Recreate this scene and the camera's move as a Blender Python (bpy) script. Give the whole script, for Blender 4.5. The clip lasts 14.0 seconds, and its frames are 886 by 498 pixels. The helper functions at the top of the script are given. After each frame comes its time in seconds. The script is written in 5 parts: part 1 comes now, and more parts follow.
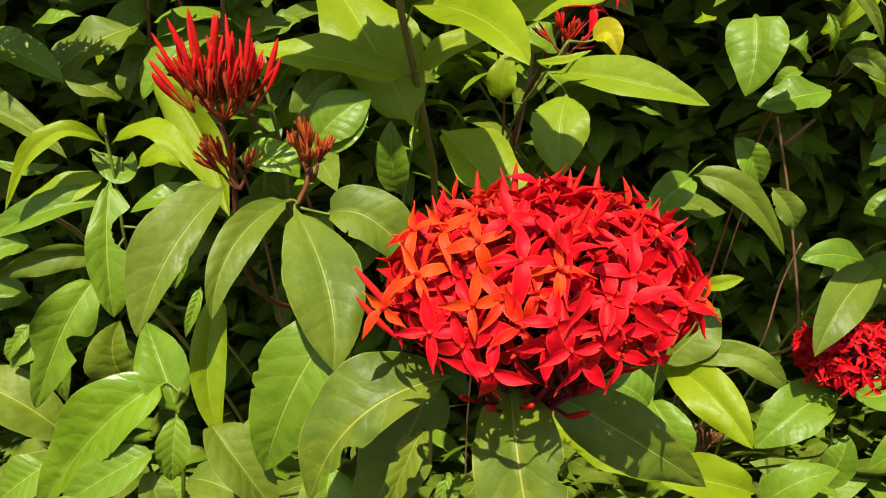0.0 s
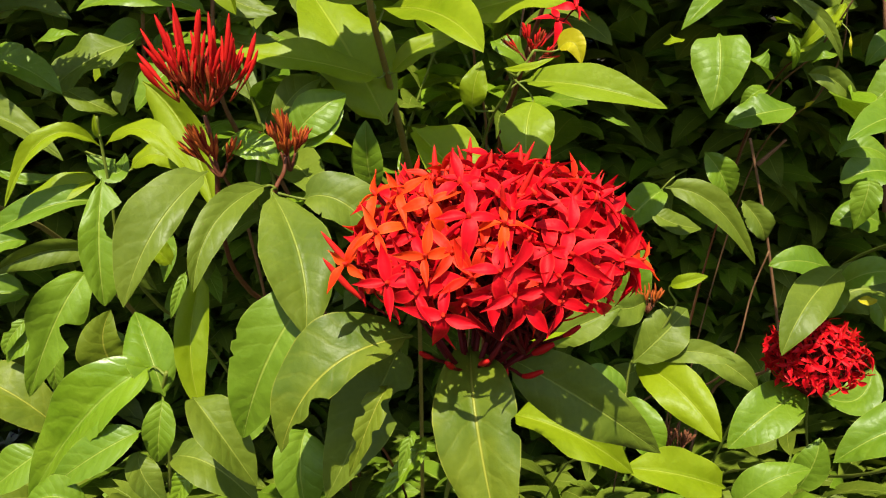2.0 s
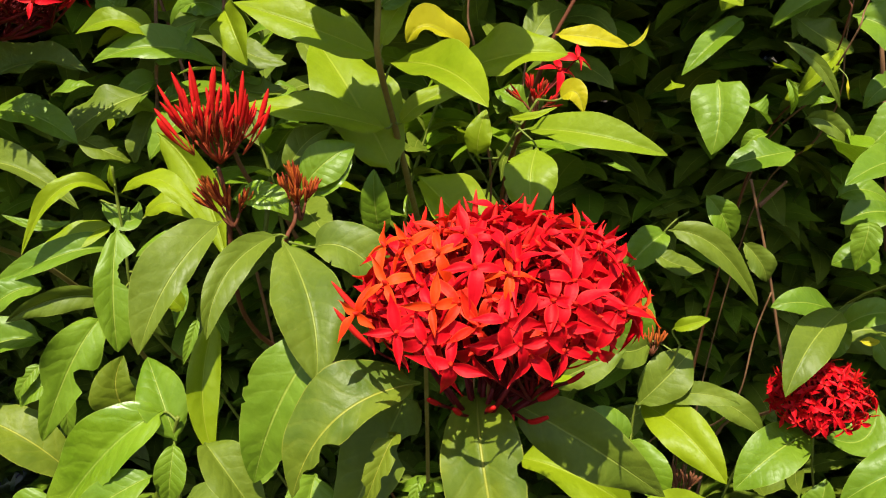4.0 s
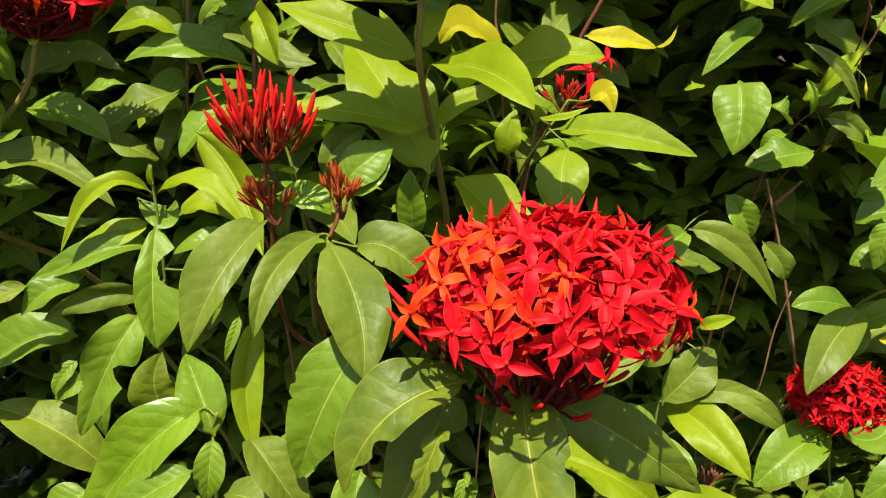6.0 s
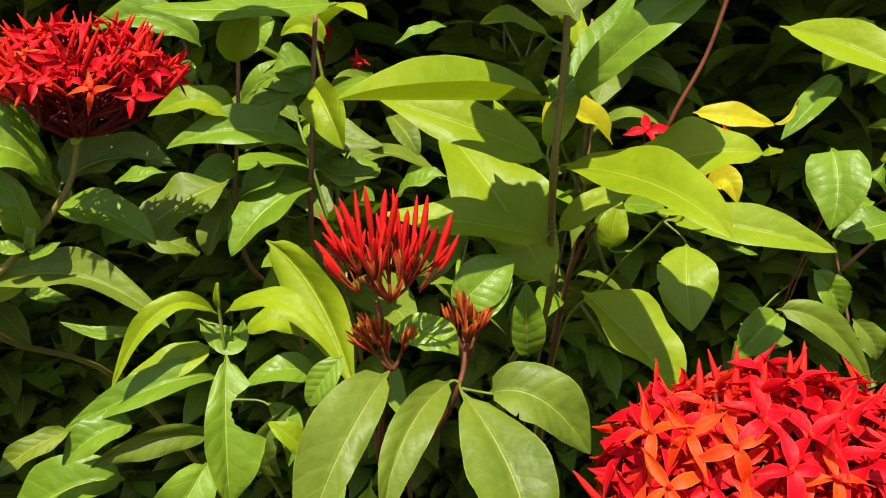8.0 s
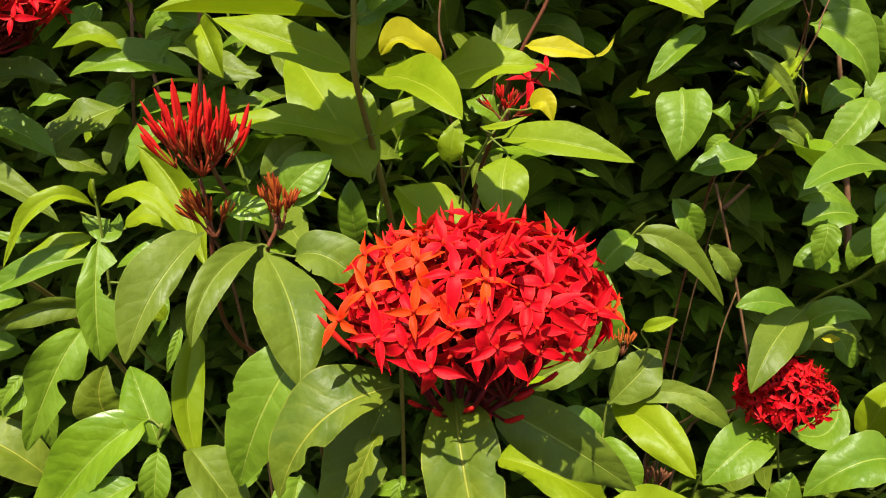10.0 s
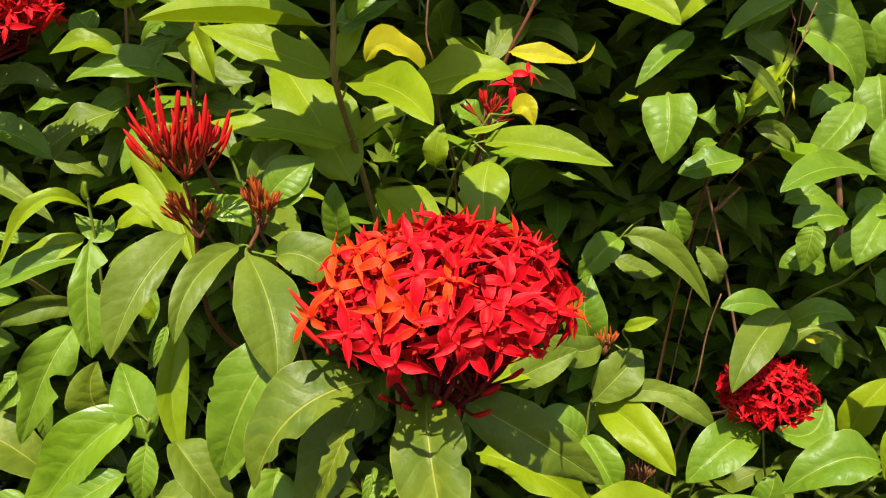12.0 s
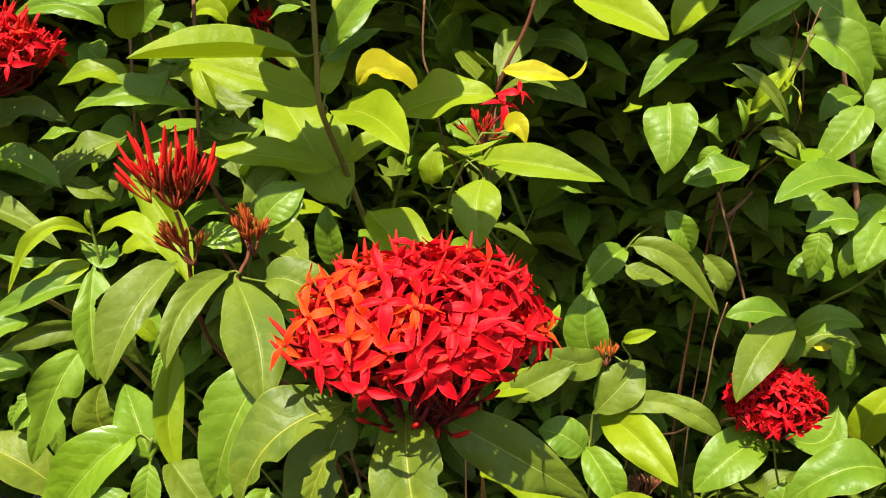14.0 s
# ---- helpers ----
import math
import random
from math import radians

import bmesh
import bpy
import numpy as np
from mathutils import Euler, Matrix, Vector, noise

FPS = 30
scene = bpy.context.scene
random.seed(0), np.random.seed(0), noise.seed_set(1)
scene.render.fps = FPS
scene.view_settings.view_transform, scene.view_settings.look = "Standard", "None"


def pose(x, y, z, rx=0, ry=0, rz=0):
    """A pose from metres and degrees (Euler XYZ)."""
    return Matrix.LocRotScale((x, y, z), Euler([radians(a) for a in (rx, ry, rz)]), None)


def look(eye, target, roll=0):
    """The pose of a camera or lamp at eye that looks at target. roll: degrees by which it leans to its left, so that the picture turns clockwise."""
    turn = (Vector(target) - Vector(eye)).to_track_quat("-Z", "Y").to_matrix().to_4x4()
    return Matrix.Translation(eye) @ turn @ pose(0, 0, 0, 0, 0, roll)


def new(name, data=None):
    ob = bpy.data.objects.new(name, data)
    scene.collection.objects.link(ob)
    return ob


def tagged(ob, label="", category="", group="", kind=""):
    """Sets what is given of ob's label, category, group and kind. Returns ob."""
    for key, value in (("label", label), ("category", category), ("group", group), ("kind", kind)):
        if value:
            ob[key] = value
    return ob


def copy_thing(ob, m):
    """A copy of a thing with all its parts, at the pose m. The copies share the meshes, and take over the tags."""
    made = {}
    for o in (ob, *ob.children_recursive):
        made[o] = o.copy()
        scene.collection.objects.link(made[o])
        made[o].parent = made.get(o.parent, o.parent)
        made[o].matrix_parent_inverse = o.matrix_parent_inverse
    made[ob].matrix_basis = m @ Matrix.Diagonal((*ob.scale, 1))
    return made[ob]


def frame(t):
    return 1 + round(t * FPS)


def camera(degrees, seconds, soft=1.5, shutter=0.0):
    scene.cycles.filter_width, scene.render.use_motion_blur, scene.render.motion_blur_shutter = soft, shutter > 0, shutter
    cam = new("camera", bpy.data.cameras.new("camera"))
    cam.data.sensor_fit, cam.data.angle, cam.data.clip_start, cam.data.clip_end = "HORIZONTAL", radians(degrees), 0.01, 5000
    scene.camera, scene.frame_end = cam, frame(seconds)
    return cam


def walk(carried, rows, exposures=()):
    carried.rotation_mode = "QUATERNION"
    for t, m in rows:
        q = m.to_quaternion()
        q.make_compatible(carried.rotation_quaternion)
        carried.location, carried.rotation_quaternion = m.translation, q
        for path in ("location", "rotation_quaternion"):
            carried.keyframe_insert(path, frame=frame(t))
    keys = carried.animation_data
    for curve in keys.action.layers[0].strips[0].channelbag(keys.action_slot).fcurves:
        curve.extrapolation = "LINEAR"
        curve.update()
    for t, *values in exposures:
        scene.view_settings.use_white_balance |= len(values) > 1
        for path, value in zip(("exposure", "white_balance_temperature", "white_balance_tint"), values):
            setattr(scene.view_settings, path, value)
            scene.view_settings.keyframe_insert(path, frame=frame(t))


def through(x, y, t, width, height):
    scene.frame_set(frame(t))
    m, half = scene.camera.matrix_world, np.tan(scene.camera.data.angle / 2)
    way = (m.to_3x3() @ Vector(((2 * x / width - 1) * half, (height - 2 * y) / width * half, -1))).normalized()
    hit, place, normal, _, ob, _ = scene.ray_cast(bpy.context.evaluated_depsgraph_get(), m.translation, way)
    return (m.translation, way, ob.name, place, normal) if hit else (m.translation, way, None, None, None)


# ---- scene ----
from collections import defaultdict

cam = camera(53.2, 14.0, soft=1.15)
METRES, EYE, TILT, LEAN, TURN = 0.46, 1.15, -20.0, 0.0, 0.0
ROWS = [
    (0.0, 0.0, 0.0, 0.0, 0.0, 0.0, -0.0),
    (0.5, 0.0127, -0.0151, -0.0099, -0.66, 0.88, -0.11),
    (1.0, 0.0291, -0.0391, -0.0232, -0.8, 1.77, -0.04),
    (1.5, 0.0292, -0.059, -0.054, -0.29, 2.49, 0.15),
    (2.0, 0.0338, -0.0584, -0.0685, 0.11, 3.2, 0.4),
    (2.5, 0.0328, -0.0593, -0.0735, 0.2, 3.98, 0.43),
    (3.0, 0.0393, -0.064, -0.0701, 0.46, 4.95, 0.55),
    (5.5, 0.0069, -0.1001, -0.0511, 0.31, 5.76, 0.61),
    (6.0, -0.0129, -0.0957, -0.0564, 0.26, 5.31, 0.36),
    (6.5, -0.08, -0.0743, -0.0284, 0.87, 5.42, 0.71),
    (7.0, -0.1583, -0.0047, 0.0046, 1.2, 5.67, 1.23),
    (7.5, -0.1949, 0.0572, 0.0451, 0.14, 6.02, 1.26),
    (8.0, -0.1694, 0.0551, 0.0659, -1.56, 6.96, 1.77),
    (8.5, -0.1145, 0.0105, 0.0227, -2.51, 6.68, 2.04),
    (9.0, -0.0487, -0.0419, -0.0311, -2.23, 5.81, 1.97),
    (11.5, 0.0534, -0.1425, -0.0705, -0.62, 5.87, 1.14),
    (12.0, 0.0634, -0.1467, -0.0646, -0.7, 5.95, 1.36),
    (12.5, 0.076, -0.1335, -0.0749, -0.85, 5.83, 0.97),
    (13.0, 0.1195, -0.1451, -0.064, -1.02, 5.73, 0.36),
    (13.5, 0.1556, -0.1603, -0.0484, -0.63, 5.96, 1.23),
    (14.0, 0.1256, -0.1705, -0.0464, 1.89, 6.16, 2.25),
]
walk(cam, [(t, pose(0, 0, EYE, TILT, LEAN, TURN) @ pose(METRES * x, METRES * y, METRES * z, 90 + pitch, roll, yaw)) for t, x, y, z, yaw, pitch, roll in ROWS],
     exposures=[(0.0, 1.0), (3.0, 1.04), (5.5, 1.12), (8.0, 1.13), (9.0, 1.09), (12.5, 1.1), (13.5, 1.31), (14.0, 1.33)])

# ---- light: a high sun behind the camera, clear sky ----
SUN = Vector((-0.05, -0.52, 0.853)).normalized()
world = bpy.data.worlds.new("world")
scene.world = world
world.use_nodes = True
sky = world.node_tree.nodes.new("ShaderNodeTexSky")
sky.sky_type, sky.sun_disc = "NISHITA", False
sky.sun_elevation = math.asin(SUN.z)
sky.sun_rotation = math.atan2(SUN.x, SUN.y)
world.node_tree.links.new(sky.outputs[0], world.node_tree.nodes["Background"].inputs[0])
world.node_tree.nodes["Background"].inputs[1].default_value = 0.1
sun = new("sun", bpy.data.lights.new("sun", "SUN"))
sun.data.energy, sun.data.angle, sun.data.color = 4.85, radians(0.55), (1.0, 0.95, 0.76)
sun.matrix_world = look(SUN * 6, (0, 0, 0))


# ---- materials ----
def nodes_of(name):
    m = bpy.data.materials.new(name)
    m.use_nodes = True
    t = m.node_tree
    t.nodes.clear()
    return m, t, t.nodes.new, t.links.new


def math_node(t, op, a, b=None, clamp=False):
    n = t.nodes.new("ShaderNodeMath")
    n.operation, n.use_clamp = op, clamp
    for i, v in enumerate((a, b)):
        if v is None:
            continue
        if isinstance(v, (int, float)):
            n.inputs[i].default_value = v
        else:
            t.links.new(v, n.inputs[i])
    return n.outputs[0]


def mix_node(t, fac, a, b):
    n = t.nodes.new("ShaderNodeMix")
    n.data_type = "RGBA"
    for sock, v in ((n.inputs[0], fac), (n.inputs[6], a), (n.inputs[7], b)):
        if isinstance(v, (int, float)):
            sock.default_value = v
        elif isinstance(v, tuple):
            sock.default_value = (*v, 1)
        else:
            t.links.new(v, sock)
    return n.outputs[2]


def ramp(t, fac, lo, hi):
    n = t.nodes.new("ShaderNodeMapRange")
    t.links.new(fac, n.inputs[0])
    n.inputs[1].default_value, n.inputs[2].default_value = lo, hi
    return n.outputs[0]


def noise_node(t, scale, detail=3.0, coord=None):
    n = t.nodes.new("ShaderNodeTexNoise")
    n.inputs["Scale"].default_value, n.inputs["Detail"].default_value = scale, detail
    if coord is None:
        coord = t.nodes.new("ShaderNodeTexCoord").outputs["Object"]
    t.links.new(coord, n.inputs["Vector"])
    return n.outputs[0]


def leaf_material(name, dark, light, rib, through, rough, glow, pucker=0.2):
    """A leaf: pale midrib, fine side veins, mottled green, translucent. UV: across and along the blade."""
    m, t, node, link = nodes_of(name)
    uv = node("ShaderNodeUVMap")
    sep = node("ShaderNodeSeparateXYZ")
    link(uv.outputs[0], sep.inputs[0])
    u, v = sep.outputs[0], sep.outputs[1]
    off = math_node(t, "ABSOLUTE", math_node(t, "SUBTRACT", u, 0.5))
    info = node("ShaderNodeObjectInfo").outputs["Random"]
    ribmask = ramp(t, off, 0.022, 0.007)
    wig = noise_node(t, 45.0, 3.0)
    arg = math_node(t, "MULTIPLY", math_node(t, "ADD", math_node(t, "SUBTRACT", v, math_node(t, "MULTIPLY", off, 0.32)), math_node(t, "MULTIPLY", wig, 0.22)), 50.0)
    wave = math_node(t, "SINE", arg)
    line = ramp(t, wave, 0.72, 1.0)
    swell = noise_node(t, 75.0, 2.0)
    vein = math_node(t, "MULTIPLY", line, math_node(t, "MULTIPLY", swell, 0.11))
    blotch = ramp(t, noise_node(t, 30.0, 5.0), 0.34, 0.66)
    fine = ramp(t, noise_node(t, 420.0, 3.0), 0.25, 0.8)
    c = mix_node(t, blotch, dark, light)
    shift = mix_node(t, math_node(t, "MULTIPLY", info, 0.8), c, tuple(0.5 * (a + b) * k for a, b, k in zip(dark, light, (1.18, 1.12, 0.9))))
    c = mix_node(t, math_node(t, "MULTIPLY", fine, 0.22), shift, tuple(x * 0.6 for x in dark))
    c = mix_node(t, vein, c, rib)
    c = mix_node(t, math_node(t, "MULTIPLY", ribmask, 0.7), c, rib)
    c = mix_node(t, math_node(t, "MULTIPLY", ramp(t, off, 0.482, 0.495), 0.45), c, rib)
    spot = ramp(t, noise_node(t, 150.0, 2.0), 0.77, 0.80)
    c = mix_node(t, math_node(t, "MULTIPLY", spot, 0.6), c, (0.10, 0.07, 0.02))
    p = node("ShaderNodeBsdfPrincipled")
    link(c, p.inputs["Base Color"])
    link(math_node(t, "ADD", math_node(t, "MULTIPLY", blotch, 0.12), rough - 0.06), p.inputs["Roughness"])
    p.inputs["Specular IOR Level"].default_value = glow
    bump = node("ShaderNodeBump")
    bump.inputs["Strength"].default_value, bump.inputs["Distance"].default_value = 0.55, 0.0007
    h = math_node(t, "ADD", math_node(t, "MULTIPLY", line, -0.35 * pucker), math_node(t, "MULTIPLY", ribmask, -0.8))
    h = math_node(t, "ADD", h, math_node(t, "MULTIPLY", math_node(t, "MULTIPLY", wave, swell), -0.9 * pucker))
    h = math_node(t, "ADD", h, math_node(t, "MULTIPLY", swell, 3.4))
    h = math_node(t, "ADD", h, math_node(t, "MULTIPLY", noise_node(t, 190.0, 3.0), 0.7))
    h = math_node(t, "ADD", h, math_node(t, "MULTIPLY", fine, 0.25))
    link(h, bump.inputs["Height"])
    link(bump.outputs[0], p.inputs["Normal"])
    tr = node("ShaderNodeBsdfTranslucent")
    tc = mix_node(t, 0.5, c, tuple(min(1, b * k) for b, k in zip(light, (1.7, 1.9, 0.6))))
    link(tc, tr.inputs[0])
    mx = node("ShaderNodeMixShader")
    mx.inputs[0].default_value = through
    link(p.outputs[0], mx.inputs[1])
    link(tr.outputs[0], mx.inputs[2])
    link(mx.outputs[0], node("ShaderNodeOutputMaterial").inputs[0])
    return m


def petal_material(name, deep, bright, through=0.3, rim=None):
    m, t, node, link = nodes_of(name)
    info = node("ShaderNodeObjectInfo").outputs["Random"]
    fine = ramp(t, noise_node(t, 300.0, 3.0), 0.3, 0.75)
    c = mix_node(t, math_node(t, "ADD", math_node(t, "MULTIPLY", info, 0.75), math_node(t, "MULTIPLY", fine, 0.25)), deep, bright)
    if rim is not None:
        sep = node("ShaderNodeSeparateXYZ")
        link(node("ShaderNodeUVMap").outputs[0], sep.inputs[0])
        edge = math_node(t, "ABSOLUTE", math_node(t, "SUBTRACT", sep.outputs[0], 0.5))
        c = mix_node(t, math_node(t, "MULTIPLY", ramp(t, edge, 0.38, 0.5), 0.55), c, rim)
        c = mix_node(t, math_node(t, "MULTIPLY", ramp(t, edge, 0.07, 0.0), 0.35), c, deep)
    p = node("ShaderNodeBsdfPrincipled")
    link(c, p.inputs["Base Color"])
    p.inputs["Roughness"].default_value = 0.55
    p.inputs["Specular IOR Level"].default_value = 0.15
    bump = node("ShaderNodeBump")
    bump.inputs["Strength"].default_value, bump.inputs["Distance"].default_value = 0.4, 0.0004
    link(fine, bump.inputs["Height"])
    link(bump.outputs[0], p.inputs["Normal"])
    tr = node("ShaderNodeBsdfTranslucent")
    link(c, tr.inputs[0])
    mx = node("ShaderNodeMixShader")
    mx.inputs[0].default_value = through
    link(p.outputs[0], mx.inputs[1])
    link(tr.outputs[0], mx.inputs[2])
    link(mx.outputs[0], node("ShaderNodeOutputMaterial").inputs[0])
    return m


def plain_material(name, a, b, scale, rough, bump_depth=0.001):
    m, t, node, link = nodes_of(name)
    n1 = ramp(t, noise_node(t, scale, 5.0), 0.3, 0.7)
    n2 = ramp(t, noise_node(t, scale * 7, 4.0), 0.3, 0.7)
    c = mix_node(t, math_node(t, "ADD", math_node(t, "MULTIPLY", n1, 0.7), math_node(t, "MULTIPLY", n2, 0.3)), a, b)
    p = node("ShaderNodeBsdfPrincipled")
    link(c, p.inputs["Base Color"])
    p.inputs["Roughness"].default_value = rough
    p.inputs["Specular IOR Level"].default_value = 0.2
    bump = node("ShaderNodeBump")
    bump.inputs["Strength"].default_value, bump.inputs["Distance"].default_value = 0.6, bump_depth
    link(n2, bump.inputs["Height"])
    link(bump.outputs[0], p.inputs["Normal"])
    link(p.outputs[0], node("ShaderNodeOutputMaterial").inputs[0])
    return m


LEAF_MATURE = leaf_material("leaf_mature", (0.054, 0.088, 0.009), (0.128, 0.164, 0.013), (0.23, 0.26, 0.04), 0.12, 0.50, 0.21, 0.28)
LEAF_GLOSSY = leaf_material("leaf_glossy", (0.096, 0.172, 0.005), (0.158, 0.240, 0.010), (0.21, 0.28, 0.035), 0.18, 0.37, 0.36, 0.60)
LEAF_LIGHT = leaf_material("leaf_light", (0.076, 0.142, 0.008), (0.138, 0.214, 0.013), (0.26, 0.31, 0.045), 0.18, 0.45, 0.25, 0.42)
LEAF_YOUNG = leaf_material("leaf_young", (0.148, 0.212, 0.004), (0.218, 0.272, 0.006), (0.30, 0.34, 0.03), 0.28, 0.48, 0.20, 0.16)
LEAF_LIME = leaf_material("leaf_lime", (0.118, 0.178, 0.006), (0.180, 0.240, 0.009), (0.28, 0.32, 0.035), 0.22, 0.46, 0.22, 0.25)
LEAF_OLD = leaf_material("leaf_old", (0.052, 0.086, 0.007), (0.146, 0.176, 0.011), (0.29, 0.28, 0.035), 0.11, 0.48, 0.20, 0.40)
LEAF_YELLOW = leaf_material("leaf_yellow", (0.33, 0.30, 0.006), (0.42, 0.36, 0.010), (0.42, 0.40, 0.05), 0.32, 0.48, 0.18)
PETAL_RED = petal_material("petal_red", (0.38, 0.0010, 0.005), (0.65, 0.003, 0.012), 0.22, (0.74, 0.032, 0.018))
PETAL_ORANGE = petal_material("petal_orange", (0.66, 0.026, 0.004), (0.72, 0.070, 0.006), 0.3, (0.78, 0.13, 0.02))
PETAL_SCARLET = petal_material("petal_scarlet", (0.54, 0.006, 0.004), (0.70, 0.030, 0.007), 0.25, (0.76, 0.09, 0.02))
BUD_RED = petal_material("bud_red", (0.36, 0.006, 0.006), (0.58, 0.014, 0.008), 0.15)
BUD_FRESH = petal_material("bud_fresh", (0.40, 0.006, 0.006), (0.60, 0.014, 0.009), 0.18)
BUD_ORANGE = petal_material("bud_orange", (0.28, 0.048, 0.009), (0.44, 0.10, 0.015), 0.12)
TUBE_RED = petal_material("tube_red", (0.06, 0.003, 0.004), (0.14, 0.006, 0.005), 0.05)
BUD_BROWN = petal_material("bud_brown", (0.17, 0.014, 0.007), (0.30, 0.045, 0.011), 0.1)
THROAT = petal_material("throat", (0.45, 0.01, 0.008), (0.6, 0.03, 0.01), 0.2)
STEM_GREEN = plain_material("stem_green", (0.095, 0.125, 0.014), (0.15, 0.175, 0.024), 60, 0.5, 0.0003)
STEM_OLIVE = plain_material("stem_olive", (0.12, 0.095, 0.016), (0.21, 0.165, 0.04), 45, 0.55, 0.0004)
STEM_BROWN = plain_material("stem_brown", (0.13, 0.062, 0.03), (0.23, 0.115, 0.055), 60, 0.7, 0.0004)
STEM_RED = plain_material("stem_red", (0.08, 0.022, 0.010), (0.14, 0.04, 0.015), 70, 0.6, 0.0003)
DRIED = plain_material("dried_flower", (0.09, 0.03, 0.012), (0.2, 0.07, 0.03), 90, 0.8)
SOIL = plain_material("soil", (0.025, 0.017, 0.010), (0.06, 0.042, 0.026), 9, 0.95, 0.01)


# ---- builders ----
def mesh_of(name, verts, faces, mats, uvs=None, slots=None):
    me = bpy.data.meshes.new(name)
    me.from_pydata(verts, [], faces)
    for m in mats:
        me.materials.append(m)
    if uvs is not None:
        layer = me.uv_layers.new(name="UVMap")
        flat = np.array([uvs[i] for f in faces for i in f], dtype=np.float32).ravel()
        layer.data.foreach_set("uv", flat)
    if slots is not None:
        me.polygons.foreach_set("material_index", slots)
    me.polygons.foreach_set("use_smooth", [True] * len(faces))
    me.update()
    return me


def part(name, me, parent, place=None, label=""):
    ob = new(name, me)
    ob.parent = parent
    if place is not None:
        ob.matrix_basis = place
    return tagged(ob, label)


def blade_mesh(a, mid, b, width, n, mat, fold=18, bites=(), seg=16, half=4, wave=0.06, seed=0, asym=0.0, curl=1.0, wide=0.92):
    """A leaf blade on a curved midrib from a through mid to b, with its upper face along n, relative to a."""
    rnd = random.Random(seed)
    a, mid, b, n = Vector(a), Vector(mid), Vector(b), Vector(n)
    mid, b = mid - a, b - a
    c = mid * 2 - b * 0.5
    lift = math.tan(radians(fold))
    ph, ph2, fr = rnd.random() * 6.3, rnd.random() * 6.3, rnd.uniform(8, 14)
    bend, twist = rnd.uniform(-0.2, 0.6), rnd.uniform(-0.35, 0.35)
    verts, uvs = [], []
    for i in range(seg + 1):
        t = i / seg
        p = c * (2 * t * (1 - t)) + b * (t * t)
        d = (c * (2 - 4 * t) + b * (2 * t)).normalized()
        side = d.cross(n).normalized()
        side = (side + side.cross(d) * twist * (t - 0.5)).normalized()
        up = side.cross(d)
        w = 0.5 * width * max(0.05 * (1 - t) + 0.004, math.sin(math.pi * t ** wide) ** 0.78 * (1 - 0.12 * t ** 4))
        if t < 0.06:
            w = 0.5 * width * (0.035 + 1.6 * t)
        for j in range(-half, half + 1):
            s = j / half
            lim = 1.0
            for bs, t0, dt, depth in bites:
                if (bs > 0) == (s > 0) and abs(t - t0) < dt:
                    lim = min(lim, 1 - depth * (1 - abs((t - t0) / dt) ** 2.6) + 0.04 * depth * math.sin(140 * t))
            q = s * min(1.0, lim + 0.02 * math.sin(31 * t + ph))
            h = w * abs(q) * lift - 0.35 * curl * w * q * q * (lift + bend) + wave * w * abs(q) * q * q * math.sin(fr * t + (ph if s > 0 else ph2))
            verts.append(p + side * (w * q * (1 + asym * (1 if q > 0 else -1))) + up * h)
            uvs.append((0.5 + 0.5 * q, t))
    k = 2 * half + 1
    faces = [(i * k + j, i * k + j + 1, (i + 1) * k + j + 1, (i + 1) * k + j) for i in range(seg) for j in range(2 * half)]
    return mesh_of("leaf", verts, faces, [mat], uvs)


COUNT = defaultdict(int)
STEMS, BASES = defaultdict(list), []


def leaf(shoot, a, mid, b, width, n, mat, fold=None, bites=(), wave=None, asym=0.0, curl=1.0, wide=None):
    COUNT["leaf"] += 1
    chew = random.Random(COUNT["leaf"] * 7 + 3)
    bend = random.Random(COUNT["leaf"] * 13 + 1)
    fold = bend.uniform(18, 44) if fold is None else fold
    wave = bend.uniform(0.09, 0.24) if wave is None else wave
    if not bites and width > 0.018 and mat is not LEAF_YOUNG and chew.random() < 0.3:
        bites = [(chew.choice((-1, 1)), chew.uniform(0.25, 0.85), chew.uniform(0.012, 0.03), chew.uniform(0.06, 0.2)) for _ in range(chew.choice((1, 2, 3)))]
    me = blade_mesh(a, mid, b, width, n, mat, fold, bites, 44 if bites else 20, 6, wave, COUNT["leaf"], asym, curl, wide or chew.uniform(0.78, 1.02))
    ob = part("leaf", me, shoot, Matrix.Translation(Vector(a)))
    BASES.append((shoot, ob, Vector(a), Vector(mid), mat))
    return ob


def petioles():
    """Short leaf stalks that join the blades to the stems near them."""
    for shoot, ob, a, mid, mat in BASES:
        near = min(STEMS[shoot.name], key=lambda p: (p - a).length)
        gap = (near - a).length
        if 0.0025 < gap < 0.02:
            d = (mid - a).normalized()
            way = bezier(near - a, (near - a) * 0.5, -d * gap * 0.3, d * 0.003, 5)
            v, f = tube_geometry(way, [0.0009, 0.0007, 0.0006, 0.0006, 0.0006, 0.0006], 6)
            part("petiole", mesh_of("petiole", v, f, [STEM_GREEN]), ob)


